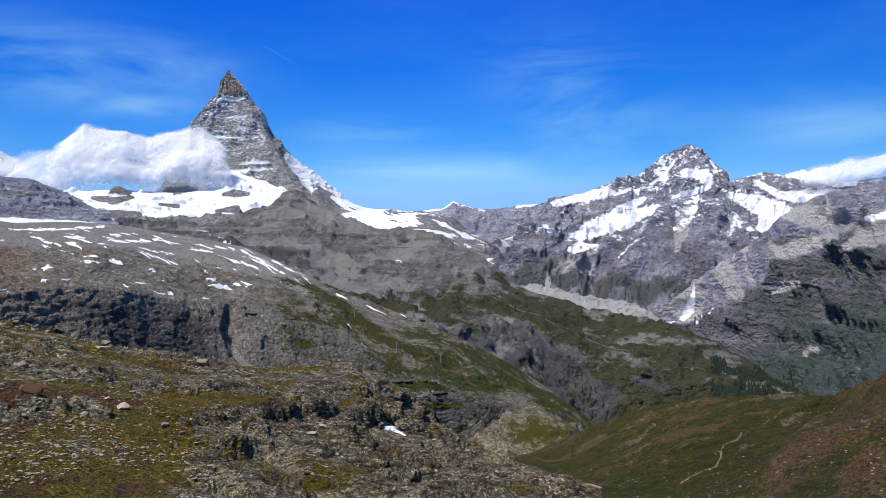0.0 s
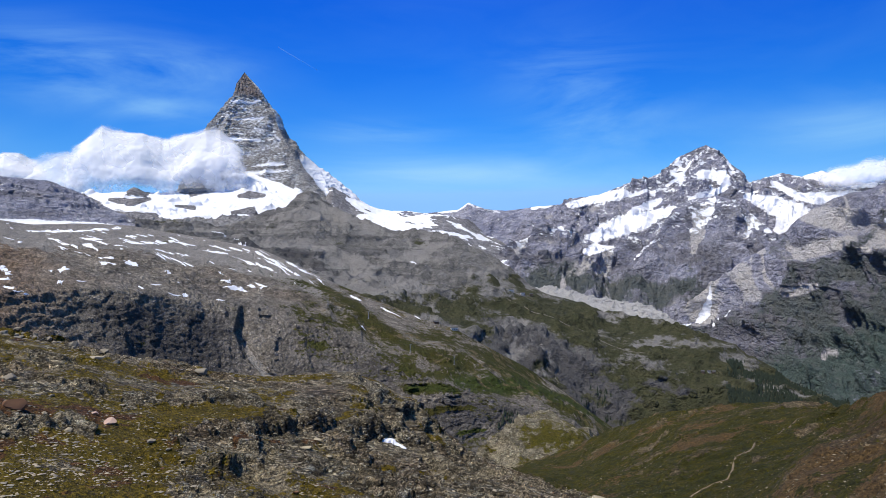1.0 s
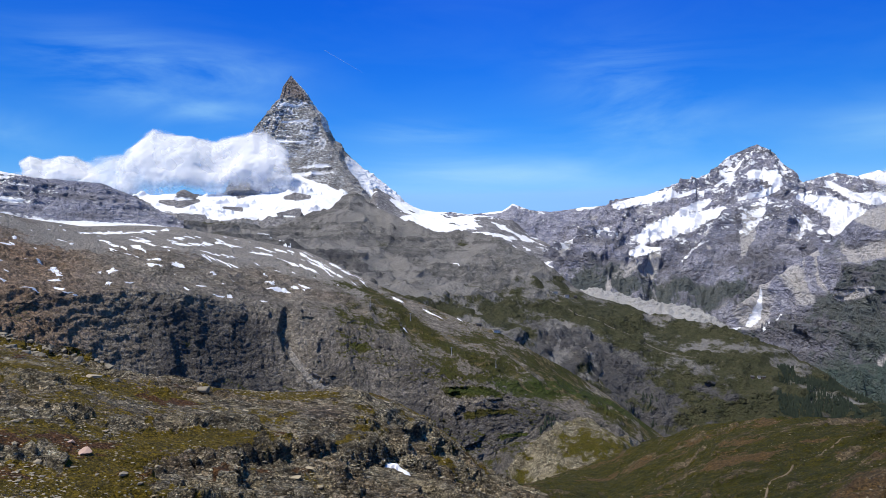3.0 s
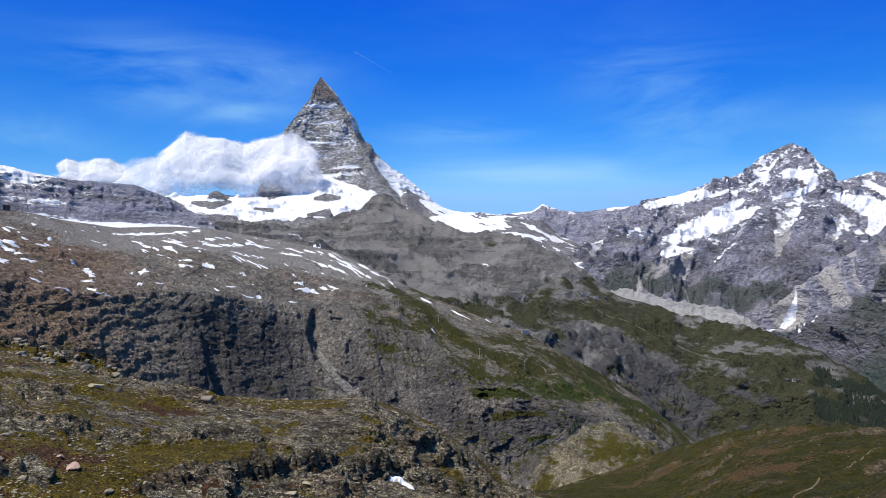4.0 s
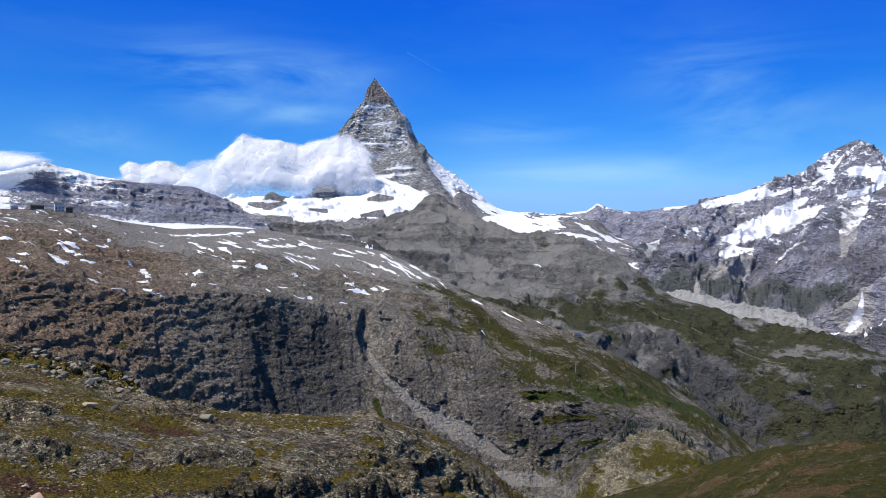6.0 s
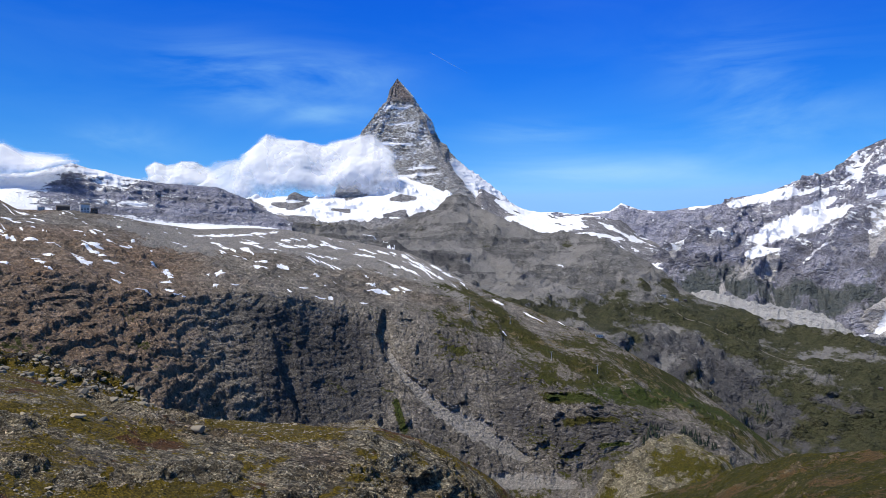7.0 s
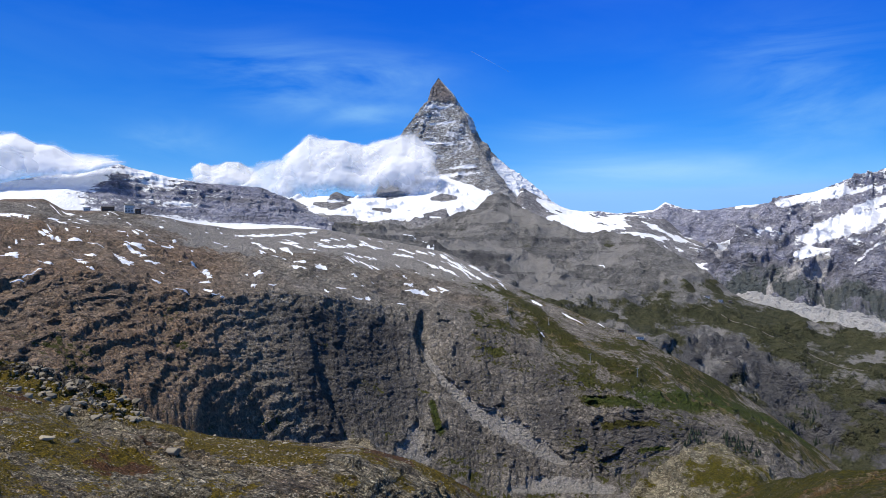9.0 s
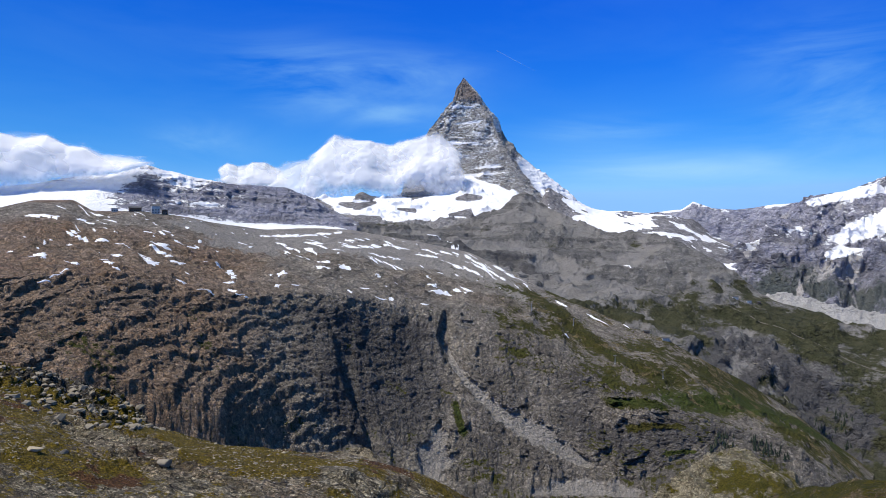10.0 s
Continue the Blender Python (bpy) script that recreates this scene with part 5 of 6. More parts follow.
def draped(name, sheet, b, r, wide, deep, lean, seed, lift, material):
    """A lens of snow with a ragged outline that follows the ground."""
    rings, around = 5, 56
    a = np.linspace(0, 2 * math.pi, around, endpoint=False)
    edge = np.clip(1.0 + 1.1 * fbm(np.stack([np.cos(a) * 1.2, np.sin(a) * 1.2, np.full(around, seed * 3.7)], 1), 1.0, 4, 0.5), 0.3, 1.7)
    pts, mid = [], sheet.at(np.array([b]), np.array([r]))[0] + (0, 0, lift)
    for k in range(1, rings + 1):
        f = k / rings
        p = sheet.at(b + wide * f * edge * np.cos(a), r + 0.8 * deep * f * edge * np.sin(a) + lean * wide * f * edge * np.cos(a))
        p[:, 2] += lift * (1 - f ** 3) if k < rings else -0.6
        pts.append(p)
    co = [tuple(mid)] + [tuple(p) for ring in pts for p in ring]
    faces = [(0, 1 + j, 1 + (j + 1) % around) for j in range(around)]
    for k in range(rings - 1):
        o, n = 1 + k * around, 1 + (k + 1) * around
        faces += [(o + j, n + j, n + (j + 1) % around, o + (j + 1) % around) for j in range(around)]
    me = bpy.data.meshes.new(name)
    me.from_pydata(co, [], faces)
    me.materials.append(material)
    me.polygons.foreach_set("use_smooth", np.ones(len(me.polygons), bool))
    return new(name, me)


def snow_patches(sheet, rows, lift=0.9):
    rnd = random.Random(len(rows))
    for n, (b, r, wide, deep, lean) in enumerate(rows):
        pieces = [(0.0, 1.0)] if wide < 0.7 else [(-0.55, rnd.uniform(0.25, 0.5)), (0.1, rnd.uniform(0.3, 0.45)), (0.7, rnd.uniform(0.15, 0.35))]
        for k, (off, share) in enumerate(pieces):
            w = wide * share
            ob = draped("snow_patch", sheet, b + off * wide, r + lean * off * wide + rnd.uniform(-0.3, 0.3) * deep * (k > 0), w * 1.1, deep * (0.6 if len(pieces) > 1 else 0.65), (lean * 0.6 + 0.03) * (1.0 if r < 1.55 else 0.4), n + b + 5 * k, lift, SNOW)
            tagged(ob, "streak of old white snow on grey scree" if w > 0.4 else "small patch of old white snow on stony ground", "snow patch", "snow patches on the plateau")


snow_patches(GORGE, ((-41.93, 1.351, 1.01, 0.06, 0.021), (-39.66, 1.316, 0.28, 0.026, -0.183), (-39.21, 1.325, 0.41, 0.026, -0.001), (-38.19, 1.447, 0.24, 0.023, 0.013), (-38.87, 1.105, 0.27, 0.023, -0.037), (-37.4, 1.535, 0.2, 0.052, 0.247), (-39.66, 1.632, 0.73, 0.02, 0.022), (-36.95, 1.711, 2.03, 0.025, 0.041), (-34.46, 1.728, 0.8, 0.023, 0.045), (-34.8, 1.833, 0.54, 0.041, -0.049), (-37.4, 1.939, 0.82, 0.013, 0.058), (-40.12, 1.939, 1.22, 0.012, 0.008), (-41.36, 1.904, 0.71, 0.009, 0.042), (-35.48, 1.43, 0.42, 0.053, -0.092), (-34.57, 1.395, 0.24, 0.033, 0.121), (-40.34, 2.087, 0.82, 0.018, -0.098), (-31.06, 2.022, 0.58, 0.01, -0.018), (-29.03, 2.007, 0.83, 0.009, 0.08), (-26.42, 1.86, 0.33, 0.052, -0.098)))
snow_patches(GORGE, ((-32.53, 1.518, 0.34, 0.015, -0.019), (-34.46, 1.605, 0.57, 0.023, 0.046), (-33.44, 1.5, 0.29, 0.039, 0.064), (-32.19, 1.456, 0.14, 0.034, -0.03), (-29.48, 1.351, 0.31, 0.042, 0.051), (-28.91, 1.43, 0.19, 0.05, -0.111), (-33.33, 1.789, 0.48, 0.015, -0.028), (-29.71, 1.912, 0.36, 0.013, 0.029), (-32.76, 1.965, 0.3, 0.012, 0.019), (-27.22, 1.175, 1.52, 0.067, 0.013), (-24.27, 1.175, 1.57, 0.051, -0.035), (-26.31, 1.421, 0.94, 0.031, 0.118), (-24.84, 1.509, 0.46, 0.06, 0.088), (-23.93, 1.404, 1.55, 0.02, 0.055), (-24.39, 1.351, 0.4, 0.018, -0.032), (-26.42, 1.5, 0.3, 0.033, 0.128), (-25.18, 1.588, 0.45, 0.018, 0.083), (-23.59, 1.64, 0.61, 0.035, 0.094), (-22.24, 1.693, 0.43, 0.032, 0.02)))
snow_patches(GORGE, ((-23.82, 1.754, 0.6, 0.035, 0.046), (-22.01, 1.386, 0.6, 0.044, -0.065), (-20.42, 1.281, 1.15, 0.048, -0.08), (-18.84, 1.202, 0.63, 0.024, -0.069), (-21.67, 1.228, 1.02, 0.023, -0.068), (-15.56, 1.132, 1.45, 0.024, -0.023), (-16.58, 1.263, 0.82, 0.064, -0.02), (-19.18, 1.43, 0.81, 0.025, -0.023), (-20.31, 1.43, 0.41, 0.024, -0.05), (-19.29, 1.509, 1.21, 0.016, 0.021), (-13.75, 1.351, 1.04, 0.042, 0.015), (-13.07, 1.158, 1.02, 0.056, 0.054), (-11.94, 1.263, 1.24, 0.048, 0.021), (-11.37, 1.096, 0.42, 0.065, -0.036), (-10.58, 1.132, 0.42, 0.056, -0.007), (-15.67, 1.798, 0.4, 0.019, 0.001), (-13.97, 1.728, 0.49, 0.073, 0.05), (-13.41, 1.667, 0.5, 0.034, 0.076), (-16.35, 1.974, 0.28, 0.017, 0.023)))
snow_patches(GORGE, ((-19.41, 1.965, 0.41, 0.007, -0.014), (-18.73, 1.956, 0.17, 0.021, -0.024), (-20.65, 1.895, 0.35, 0.008, -0.006), (-21.56, 1.956, 0.17, 0.027, 0.082), (-26.54, 1.956, 0.18, 0.014, -0.023), (-25.29, 1.956, 0.29, 0.007, -0.066), (-6.84, 1.193, 0.4, 0.044, 0.024), (-6.28, 1.719, 0.16, 0.027, -0.244), (-4.35, 1.149, 0.57, 0.028, -0.041), (-2.43, 1.018, 0.4, 0.023, 0.071)))
snow_patches(HILL, ((-17.91, 1.644, 1.62, 0.047, 0.059), (-15.79, 1.8, 1.4, 0.12, 0.182), (-15.53, 1.611, 1.03, 0.03, -0.031), (-2.72, 1.567, 0.28, 0.044, 0.197)))

def small_patches():
    rnd = random.Random(4)
    rows = []
    while len(rows) < 130:
        b, r = rnd.uniform(-44, -9), rnd.uniform(1.06, 1.9)
        if b < -14 or r < 1.5:
            rows.append((b, r, 0.07 + 0.32 * rnd.random() ** 2, rnd.uniform(0.008, 0.026), rnd.uniform(0.0, 0.09)))
    return rows


snow_patches(GORGE, small_patches(), 0.5)

# snow left in the lee of the knoll's outcrop
tagged(draped("snow_patch", KNOLL, -3.1, 3.93, 0.85, 0.06, 0.02, 5.0, 0.7, SNOW), "last scrap of white snow under a rock ledge", "snow patch", "snow patches on the plateau")


# ---- clouds ----
def cloud_material(name, cover, grain=0.008):
    """White mist that scatters light; it thins out where the mesh's own softness and a noise say so."""
    m = bpy.data.materials.new(name)
    m.use_nodes = True
    N, L = m.node_tree.nodes, m.node_tree.links
    N.remove(N["Principled BSDF"])
    d, tl, mx, tr, fin, out = N.new("ShaderNodeBsdfDiffuse"), N.new("ShaderNodeBsdfTranslucent"), N.new("ShaderNodeMixShader"), N.new("ShaderNodeBsdfTransparent"), N.new("ShaderNodeMixShader"), N["Material Output"]
    d.inputs["Color"].default_value = tl.inputs["Color"].default_value = (0.97, 0.97, 0.97, 1)
    mx.inputs["Fac"].default_value = 0.45
    L.new(d.outputs[0], mx.inputs[1])
    L.new(tl.outputs[0], mx.inputs[2])
    co, n, soft = N.new("ShaderNodeTexCoord"), N.new("ShaderNodeTexNoise"), N.new("ShaderNodeAttribute")
    soft.attribute_name = "soft"
    n.inputs["Scale"].default_value, n.inputs["Detail"].default_value, n.inputs["Roughness"].default_value = grain, 7.0, 0.6
    L.new(co.outputs["Object"], n.inputs["Vector"])
    lift, rg = N.new("ShaderNodeMath"), N.new("ShaderNodeMapRange")
    lift.operation, lift.inputs[1].default_value = "MULTIPLY_ADD", 1.5
    L.new(n.outputs["Fac"], lift.inputs[0])
    L.new(soft.outputs["Fac"], lift.inputs[2])
    rg.inputs["From Min"].default_value, rg.inputs["From Max"].default_value, rg.inputs["To Max"].default_value = 0.85, 1.55, cover
    rg.interpolation_type = "SMOOTHSTEP"
    L.new(lift.outputs[0], rg.inputs["Value"])
    L.new(rg.outputs["Result"], fin.inputs["Fac"])
    L.new(tr.outputs[0], fin.inputs[1])
    L.new(mx.outputs[0], fin.inputs[2])
    L.new(fin.outputs[0], out.inputs["Surface"])
    return m


CLOUD = [cloud_material("cloud_core", 1.0), cloud_material("cloud_veil", 0.62), cloud_material("cloud_haze", 0.34)]


def cloud(label, far, tops, bottoms, thick, shells, seed, base=0.45, ends=(1.5, 1.5)):
    """A bank of cloud between two lines of (bearing, height): billowing veils one before the other, crisp along the top and thinning out over the part of its height given by base."""
    root = tagged(new("cloud"), label, "cloud", "clouds on the mountains")
    left, right = tops[0][0], tops[-1][0]
    nb, nv = 320, 90
    b, v = np.meshgrid(np.linspace(left, right, nb), np.linspace(0, 1, nv))
    top, low = np.interp(b, *zip(*tops)), np.interp(b, *zip(*bottoms))
    for k, (grow, which) in enumerate(shells):
        hi, lo = top + 14 + grow, low - 18 - grow
        z = lo + (hi - lo) * v
        d = far - (thick + grow) * np.sin(np.pi * np.clip(v, 0, 1) ** 0.8) + 18 * k + 150 * v
        a = np.radians(b)
        g = np.stack([d * np.sin(a), d * np.cos(a), z], -1).reshape(-1, 3)
        puff = fbm(g, 190, 4, 0.42, shift=seed + 0.12 * k) * 1.3
        bulge = np.sin(np.pi * np.clip(v, 0.0, 1.0)).ravel()
        g[:, 2] += puff * 30 * (v.ravel() - 0.2)
        g[:, 1] -= puff * 45 * bulge
        side = np.clip(np.minimum((b - left) / ends[0], (right - b) / ends[1]), 0, 1)
        crown = np.clip((1 - v) * (hi - lo) / (26 + 10 * which), 0, 1)
        foot = np.clip(v / base, 0, 1)
        soft = side ** 0.7 * np.minimum(crown, foot)
        i = np.arange(nb * nv).reshape(nv, nb)
        quads = np.stack([i[:-1, :-1], i[:-1, 1:], i[1:, 1:], i[1:, :-1]], -1).reshape(-1, 4)
        me = bpy.data.meshes.new("cloud_veil")
        me.from_pydata([tuple(p) for p in g], [], [tuple(int(w) for w in f) for f in quads])
        me.attributes.new("soft", "FLOAT", "POINT").data.foreach_set("value", soft.astype(np.float32).ravel())
        me.materials.append(CLOUD[which])
        me.polygons.foreach_set("use_smooth", np.ones(len(me.polygons), bool))
        ob = new("cloud_veil", me)
        ob.parent = root
    return root


FULL = ((0, 0), (10, 1), (22, 2))
THIN = ((0, 1), (10, 2), (20, 2))
cloud("bright white cumulus bank clinging to the pyramid peak", 3980,
      ((-26.5, 425), (-25.9, 495), (-24.1, 590), (-22.7, 572), (-21.5, 572), (-20.2, 538), (-18.6, 568), (-17.4, 598), (-16.4, 598), (-15.4, 545), (-14.4, 480)),
      ((-26.5, 220), (-25.9, 225), (-24.1, 255), (-22.7, 280), (-21.5, 285), (-20.2, 280), (-18.6, 275), (-17.4, 275), (-16.4, 280), (-15.4, 300), (-14.4, 330)), 90, FULL, 1.3, 0.50, (2.0, 2.0))
cloud("low end of the white cumulus bank", 4020,
      ((-33.0, 355), (-31.7, 375), (-29.8, 390), (-28.3, 415), (-26.7, 460), (-24.5, 500)),
      ((-33.0, 300), (-31.7, 270), (-29.8, 240), (-28.3, 230), (-26.7, 220), (-24.5, 230)), 70, THIN, 2.6, 0.5, (3.0, 1.5))
cloud("small bright cumulus head beside the bank", 4060,
      ((-32.3, 420), (-31.6, 450), (-30.9, 436), (-29.9, 468), (-29.0, 456), (-28.2, 420), (-27.4, 410)),
      ((-32.3, 355), (-31.6, 340), (-30.9, 335), (-29.9, 330), (-29.0, 330), (-28.2, 335), (-27.4, 340)), 40, ((0, 0), (6, 1)), 6.2, 0.3, (0.5, 0.6))
cloud("white cloud pouring over the snowy ridge", 2900,
      ((-50, 405), (-47.3, 408), (-45.4, 398), (-44.1, 394), (-42.8, 400), (-41.5, 366), (-40.5, 370), (-39.5, 345), (-37.5, 330), (-36.0, 325)),
      ((-50, 190), (-47.3, 190), (-45.4, 205), (-44.1, 215), (-42.8, 225), (-41.5, 235), (-40.5, 240), (-39.5, 258), (-37.5, 285), (-36.0, 300)), 70, FULL, 4.1, 0.55, (0.5, 2.5))
cloud("small grey-white cloud beside the snowy massif", 4400,
      ((25.2, 395), (26.1, 420), (27.1, 425), (28.1, 455), (29.1, 458), (30.3, 474), (31.9, 485), (34.3, 440)),
      ((25.2, 330), (26.1, 315), (27.1, 310), (28.1, 325), (29.1, 345), (30.3, 375), (31.9, 390), (34.3, 410)), 60, THIN, 7.7, 0.5, (1.2, 1.0))


# ---- helpers for the things ----
def part(name, bm, material, parent, label=""):
    me = bpy.data.meshes.new(name)
    bm.to_mesh(me)
    bm.free()
    me.materials.append(material)
    ob = new(name, me)
    ob.parent = parent
    if label:
        ob["label"] = label
    return ob


def box(sx, sy, sz, at=(0, 0, 0), bevel=0.0):
    bm = bmesh.new()
    bmesh.ops.create_cube(bm, size=1.0, matrix=Matrix.Translation((at[0], at[1], at[2] + sz / 2)) @ Matrix.Diagonal((sx, sy, sz, 1)))
    if bevel:
        bmesh.ops.bevel(bm, geom=bm.edges[:], offset=bevel, segments=1, affect="EDGES")
    return bm


def gable(sx, sy, h, over, at=(0, 0, 0), thick=0.35):
    """A ridge roof of two slabs along x."""
    bm = bmesh.new()
    for side in (-1, 1):
        y0, y1 = side * (sy / 2 + over), 0.0
        co = [(x, y, z + dz) for dz in (0, thick) for x in (-sx / 2 - over, sx / 2 + over) for y, z in ((y0, -over * h / sy), (y1, h))]
        vs = [bm.verts.new((c[0] + at[0], c[1] + at[1], c[2] + at[2])) for c in co]
        for f in ((0, 1, 3, 2), (4, 6, 7, 5), (0, 2, 6, 4), (1, 5, 7, 3), (0, 4, 5, 1), (2, 3, 7, 6)):
            bm.faces.new([vs[k] for k in f])
    bmesh.ops.recalc_face_normals(bm, faces=bm.faces[:])
    return bm


def turned(p, extra=0.0):
    """A pose at p whose front looks back to the valley's viewpoint."""
    return pose(p[0], p[1], p[2], 0, 0, -math.degrees(math.atan2(p[0], p[1])) + extra)


WALL_PALE, WALL_WOOD = plain("pale_render", (0.62, 0.60, 0.56), 0.85, size=2.0), plain("weathered_timber", (0.13, 0.085, 0.055), 0.8, size=0.6)
ROOF_DARK, GLASS = plain("dark_roofing", (0.07, 0.068, 0.066), 0.7, size=1.5), plain("window_glass", (0.03, 0.04, 0.05), 0.12, vary=0.1)
STEEL, CONCRETE = plain("galvanised_steel", (0.45, 0.46, 0.46), 0.45, 0.7, size=0.5), plain("concrete", (0.40, 0.39, 0.37), 0.9, size=1.2)


def house(name, p, sx, sy, sz, rise, wall, roof, label, extra=0.0, windows=(3, 1)):
    root = tagged(new(name), label, "building", "mountain buildings")
    root.matrix_world = turned((p[0], p[1], p[2] - 1.5), extra)
    part("wall", box(sx, sy, sz + 1.5), wall, root)
    part("roof", gable(sx, sy, rise, 0.7, (0, 0, sz + 1.5)) if rise else box(sx + 1.2, sy + 1.2, 0.6, (0, 0, sz + 1.5), 0.1), roof, root)
    for k in range(windows[0]):
        for j in range(windows[1]):
            x, z = (k + 0.5) / windows[0] * sx - sx / 2, 2.3 + j * 3.0
            w = part("window", box(sx / windows[0] * 0.5, 0.3, 1.4, (x, -sy / 2 - 0.1, z)), GLASS, root)
            part("sill", box(sx / windows[0] * 0.58, 0.5, 0.15, (x, -sy / 2 - 0.2, z - 0.16)), CONCRETE, w)
    return root


def on(sheet, b, r):
    return sheet.at(np.array([b]), np.array([r]))[0]


# cable car station on the edge of the plateau
for b_, sx_, sy_, sz_, rise_, wall_, label_, n_ in (
    (-37.9, 13, 9, 6, 0, WALL_PALE, "low pale flat-roofed hut at the station", (3, 1)),
    (-36.6, 24, 12, 7, 3, WALL_WOOD, "long dark timber hall at the station", (6, 1)),
    (-35.3, 17, 14, 15, 3.5, WALL_PALE, "tall pale station block with a dark roof", (3, 3)),
    (-34.7, 11, 12, 9, 0, WALL_WOOD, "dark timber annex beside the station block", (2, 2))):
    q_ = on(GORGE, b_, 1.03)
    house("station_building", q_, sx_, sy_, sz_, rise_, wall_, ROOF_DARK, label_, 8, n_)
# huts along the road and on the far slope
for sheet_, b_, r_, size_, wall_, label_ in (
    (GORGE, 0.4, 1.05, (15, 9, 5), WALL_PALE, "small pale lift hut beside the gravel road"),
    (GORGE, -0.9, 1.03, (12, 8, 4), WALL_WOOD, "small dark hut beside the gravel road"),
    (HILL, 4.5, 1.56, (16, 10, 7), WALL_PALE, "white mountain inn on the grey hill"),
    (HILL, 5.4, 1.45, (14, 9, 6), WALL_PALE, "pale lift house on the grey hill"),
    (HILL, 6.0, 1.36, (10, 8, 5), WALL_WOOD, "timber hut on the grey hill"),
    (HILL, 18.0, 1.86, (9, 7, 5), WALL_WOOD, "timber hay barn on the green slope"),
    (HILL, 18.4, 1.84, (8, 7, 4), WALL_PALE, "stone hut on the green slope"),
    (HILL, 18.7, 1.85, (9, 6, 4), WALL_WOOD, "timber hay barn on the green slope")):
    house("hut", on(sheet_, b_, r_), *size_, 2.5, wall_, ROOF_DARK, label_, 15, (3, 1))


def pylon(p, h, label):
    root = tagged(new("lift_pylon"), label, "pylon", "chairlift pylons")
    root.matrix_world = turned(p, 35)
    bm = bmesh.new()
    bmesh.ops.create_cone(bm, cap_ends=True, segments=12, radius1=0.75, radius2=0.45, depth=h, matrix=Matrix.Translation((0, 0, h / 2)))
    part("mast", bm, STEEL, root)
    part("crossarm", box(7.0, 0.5, 0.5, (0, 0, h - 0.6), 0.08), STEEL, root)
    for x in (-3.2, 3.2):
        part("sheave_train", box(0.5, 3.2, 0.5, (x, 0, h - 1.2), 0.1), ROOF_DARK, root)
    part("footing", box(2.4, 2.4, 2.2, (0, 0, -1.4), 0.1), CONCRETE, root)


for b_, r_ in ((-8.88, 1.70), (-5.85, 1.46), (-2.88, 1.80), (0.4, 1.71)):
    pylon(on(GORGE, b_, r_), 16.0, "slim grey steel chairlift pylon on the grassy ridge")


# ---- paths ----
def trail(name, sheet, line, width, material, label, lift=0.12):
    bs, rs = zip(*line)
    t = np.linspace(0, len(line) - 1, 24 * len(line))
    b, r = np.interp(t, range(len(bs)), bs), np.interp(t, range(len(rs)), rs)
    p = sheet.at(b, r)
    for k in range(3):
        p = blur(p, 6, 0)
    d = np.gradient(p, axis=0)
    side = np.stack([d[:, 1], -d[:, 0], np.zeros(len(p))], 1)
    side /= np.linalg.norm(side, axis=1)[:, None]
    w = width * (1 + 0.5 * fbm(p, width * 6, 3))
    rows = [p + side * (w * f)[:, None] + np.array([0, 0, lift if abs(f) < 0.4 else -0.25 * width]) for f in (-0.62, -0.35, 0.0, 0.35, 0.62)]
    g = np.stack(rows, 1)
    n = len(p)
    me = bpy.data.meshes.new(name)
    i = np.arange(n * 5).reshape(n, 5)
    quads = np.stack([i[:-1, :-1], i[1:, :-1], i[1:, 1:], i[:-1, 1:]], -1).reshape(-1, 4)
    me.from_pydata([tuple(v) for v in g.reshape(-1, 3)], [], [tuple(int(v) for v in q) for q in quads])
    me.materials.append(material)
    return tagged(new(name, me), label, "path", kind="structure")


DUST = plain("trodden_earth", (0.17, 0.125, 0.07), 0.95, vary=0.3, size=0.8)
GRAVEL = plain("gravel_road", (0.17, 0.155, 0.125), 0.95, vary=0.3, size=3.0)
trail("trail", MEADOW, ((17.4, 3.92), (18.5, 3.83), (19.6, 3.75), (20.05, 3.69), (20.2, 3.62), (20.5, 3.5), (21.3, 3.3), (21.9, 2.99), (22.5, 2.95), (23.1, 2.93), (23.6, 2.80), (24.2, 2.69), (24.7, 2.6)), 0.5, DUST, "narrow trodden footpath across the meadow")
trail("gravel_track", HILL, ((5.6, 2.62), (6.3, 2.66), (7.0, 2.70), (7.7, 2.76), (7.95, 2.80), (7.8, 2.86), (7.6, 2.93)), 4.0, GRAVEL, "pale gravel track with a hairpin bend")
trail("gravel_track", HILL, ((2.7, 1.78), (4.4, 1.74), (6, 1.82), (7.6, 1.81), (9.7, 1.79), (12.1, 1.78), (14.5, 1.84)), 2.2, GRAVEL, "gravel service road across the hill", 0.9)


# ---- stones ----
def stone_mesh(name, seed, flat, material, subdivisions=2):
    bm = bmesh.new()
    bmesh.ops.create_icosphere(bm, subdivisions=subdivisions, radius=0.5)
    co = np.array([v.co[:] for v in bm.verts])
    rnd = random.Random(seed)
    for _ in range(11):
        n = Vector((rnd.gauss(0, 1), rnd.gauss(0, 1), rnd.gauss(0, 1))).normalized()
        cut = rnd.uniform(0.20, 0.36)
        over = np.maximum(0, co @ np.array(n[:]) - cut)
        co -= over[:, None] * np.array(n[:]) * 0.92
    co += (0.06 * fbm(co, 0.45, 3, shift=seed))[:, None] * co / 0.5
    co *= np.array([1.25, 0.9, flat])
    for v, c in zip(bm.verts, co):
        v.co = c
    me = bpy.data.meshes.new(name)
    bm.to_mesh(me)
    bm.free()
    me.materials.append(material)
    return me


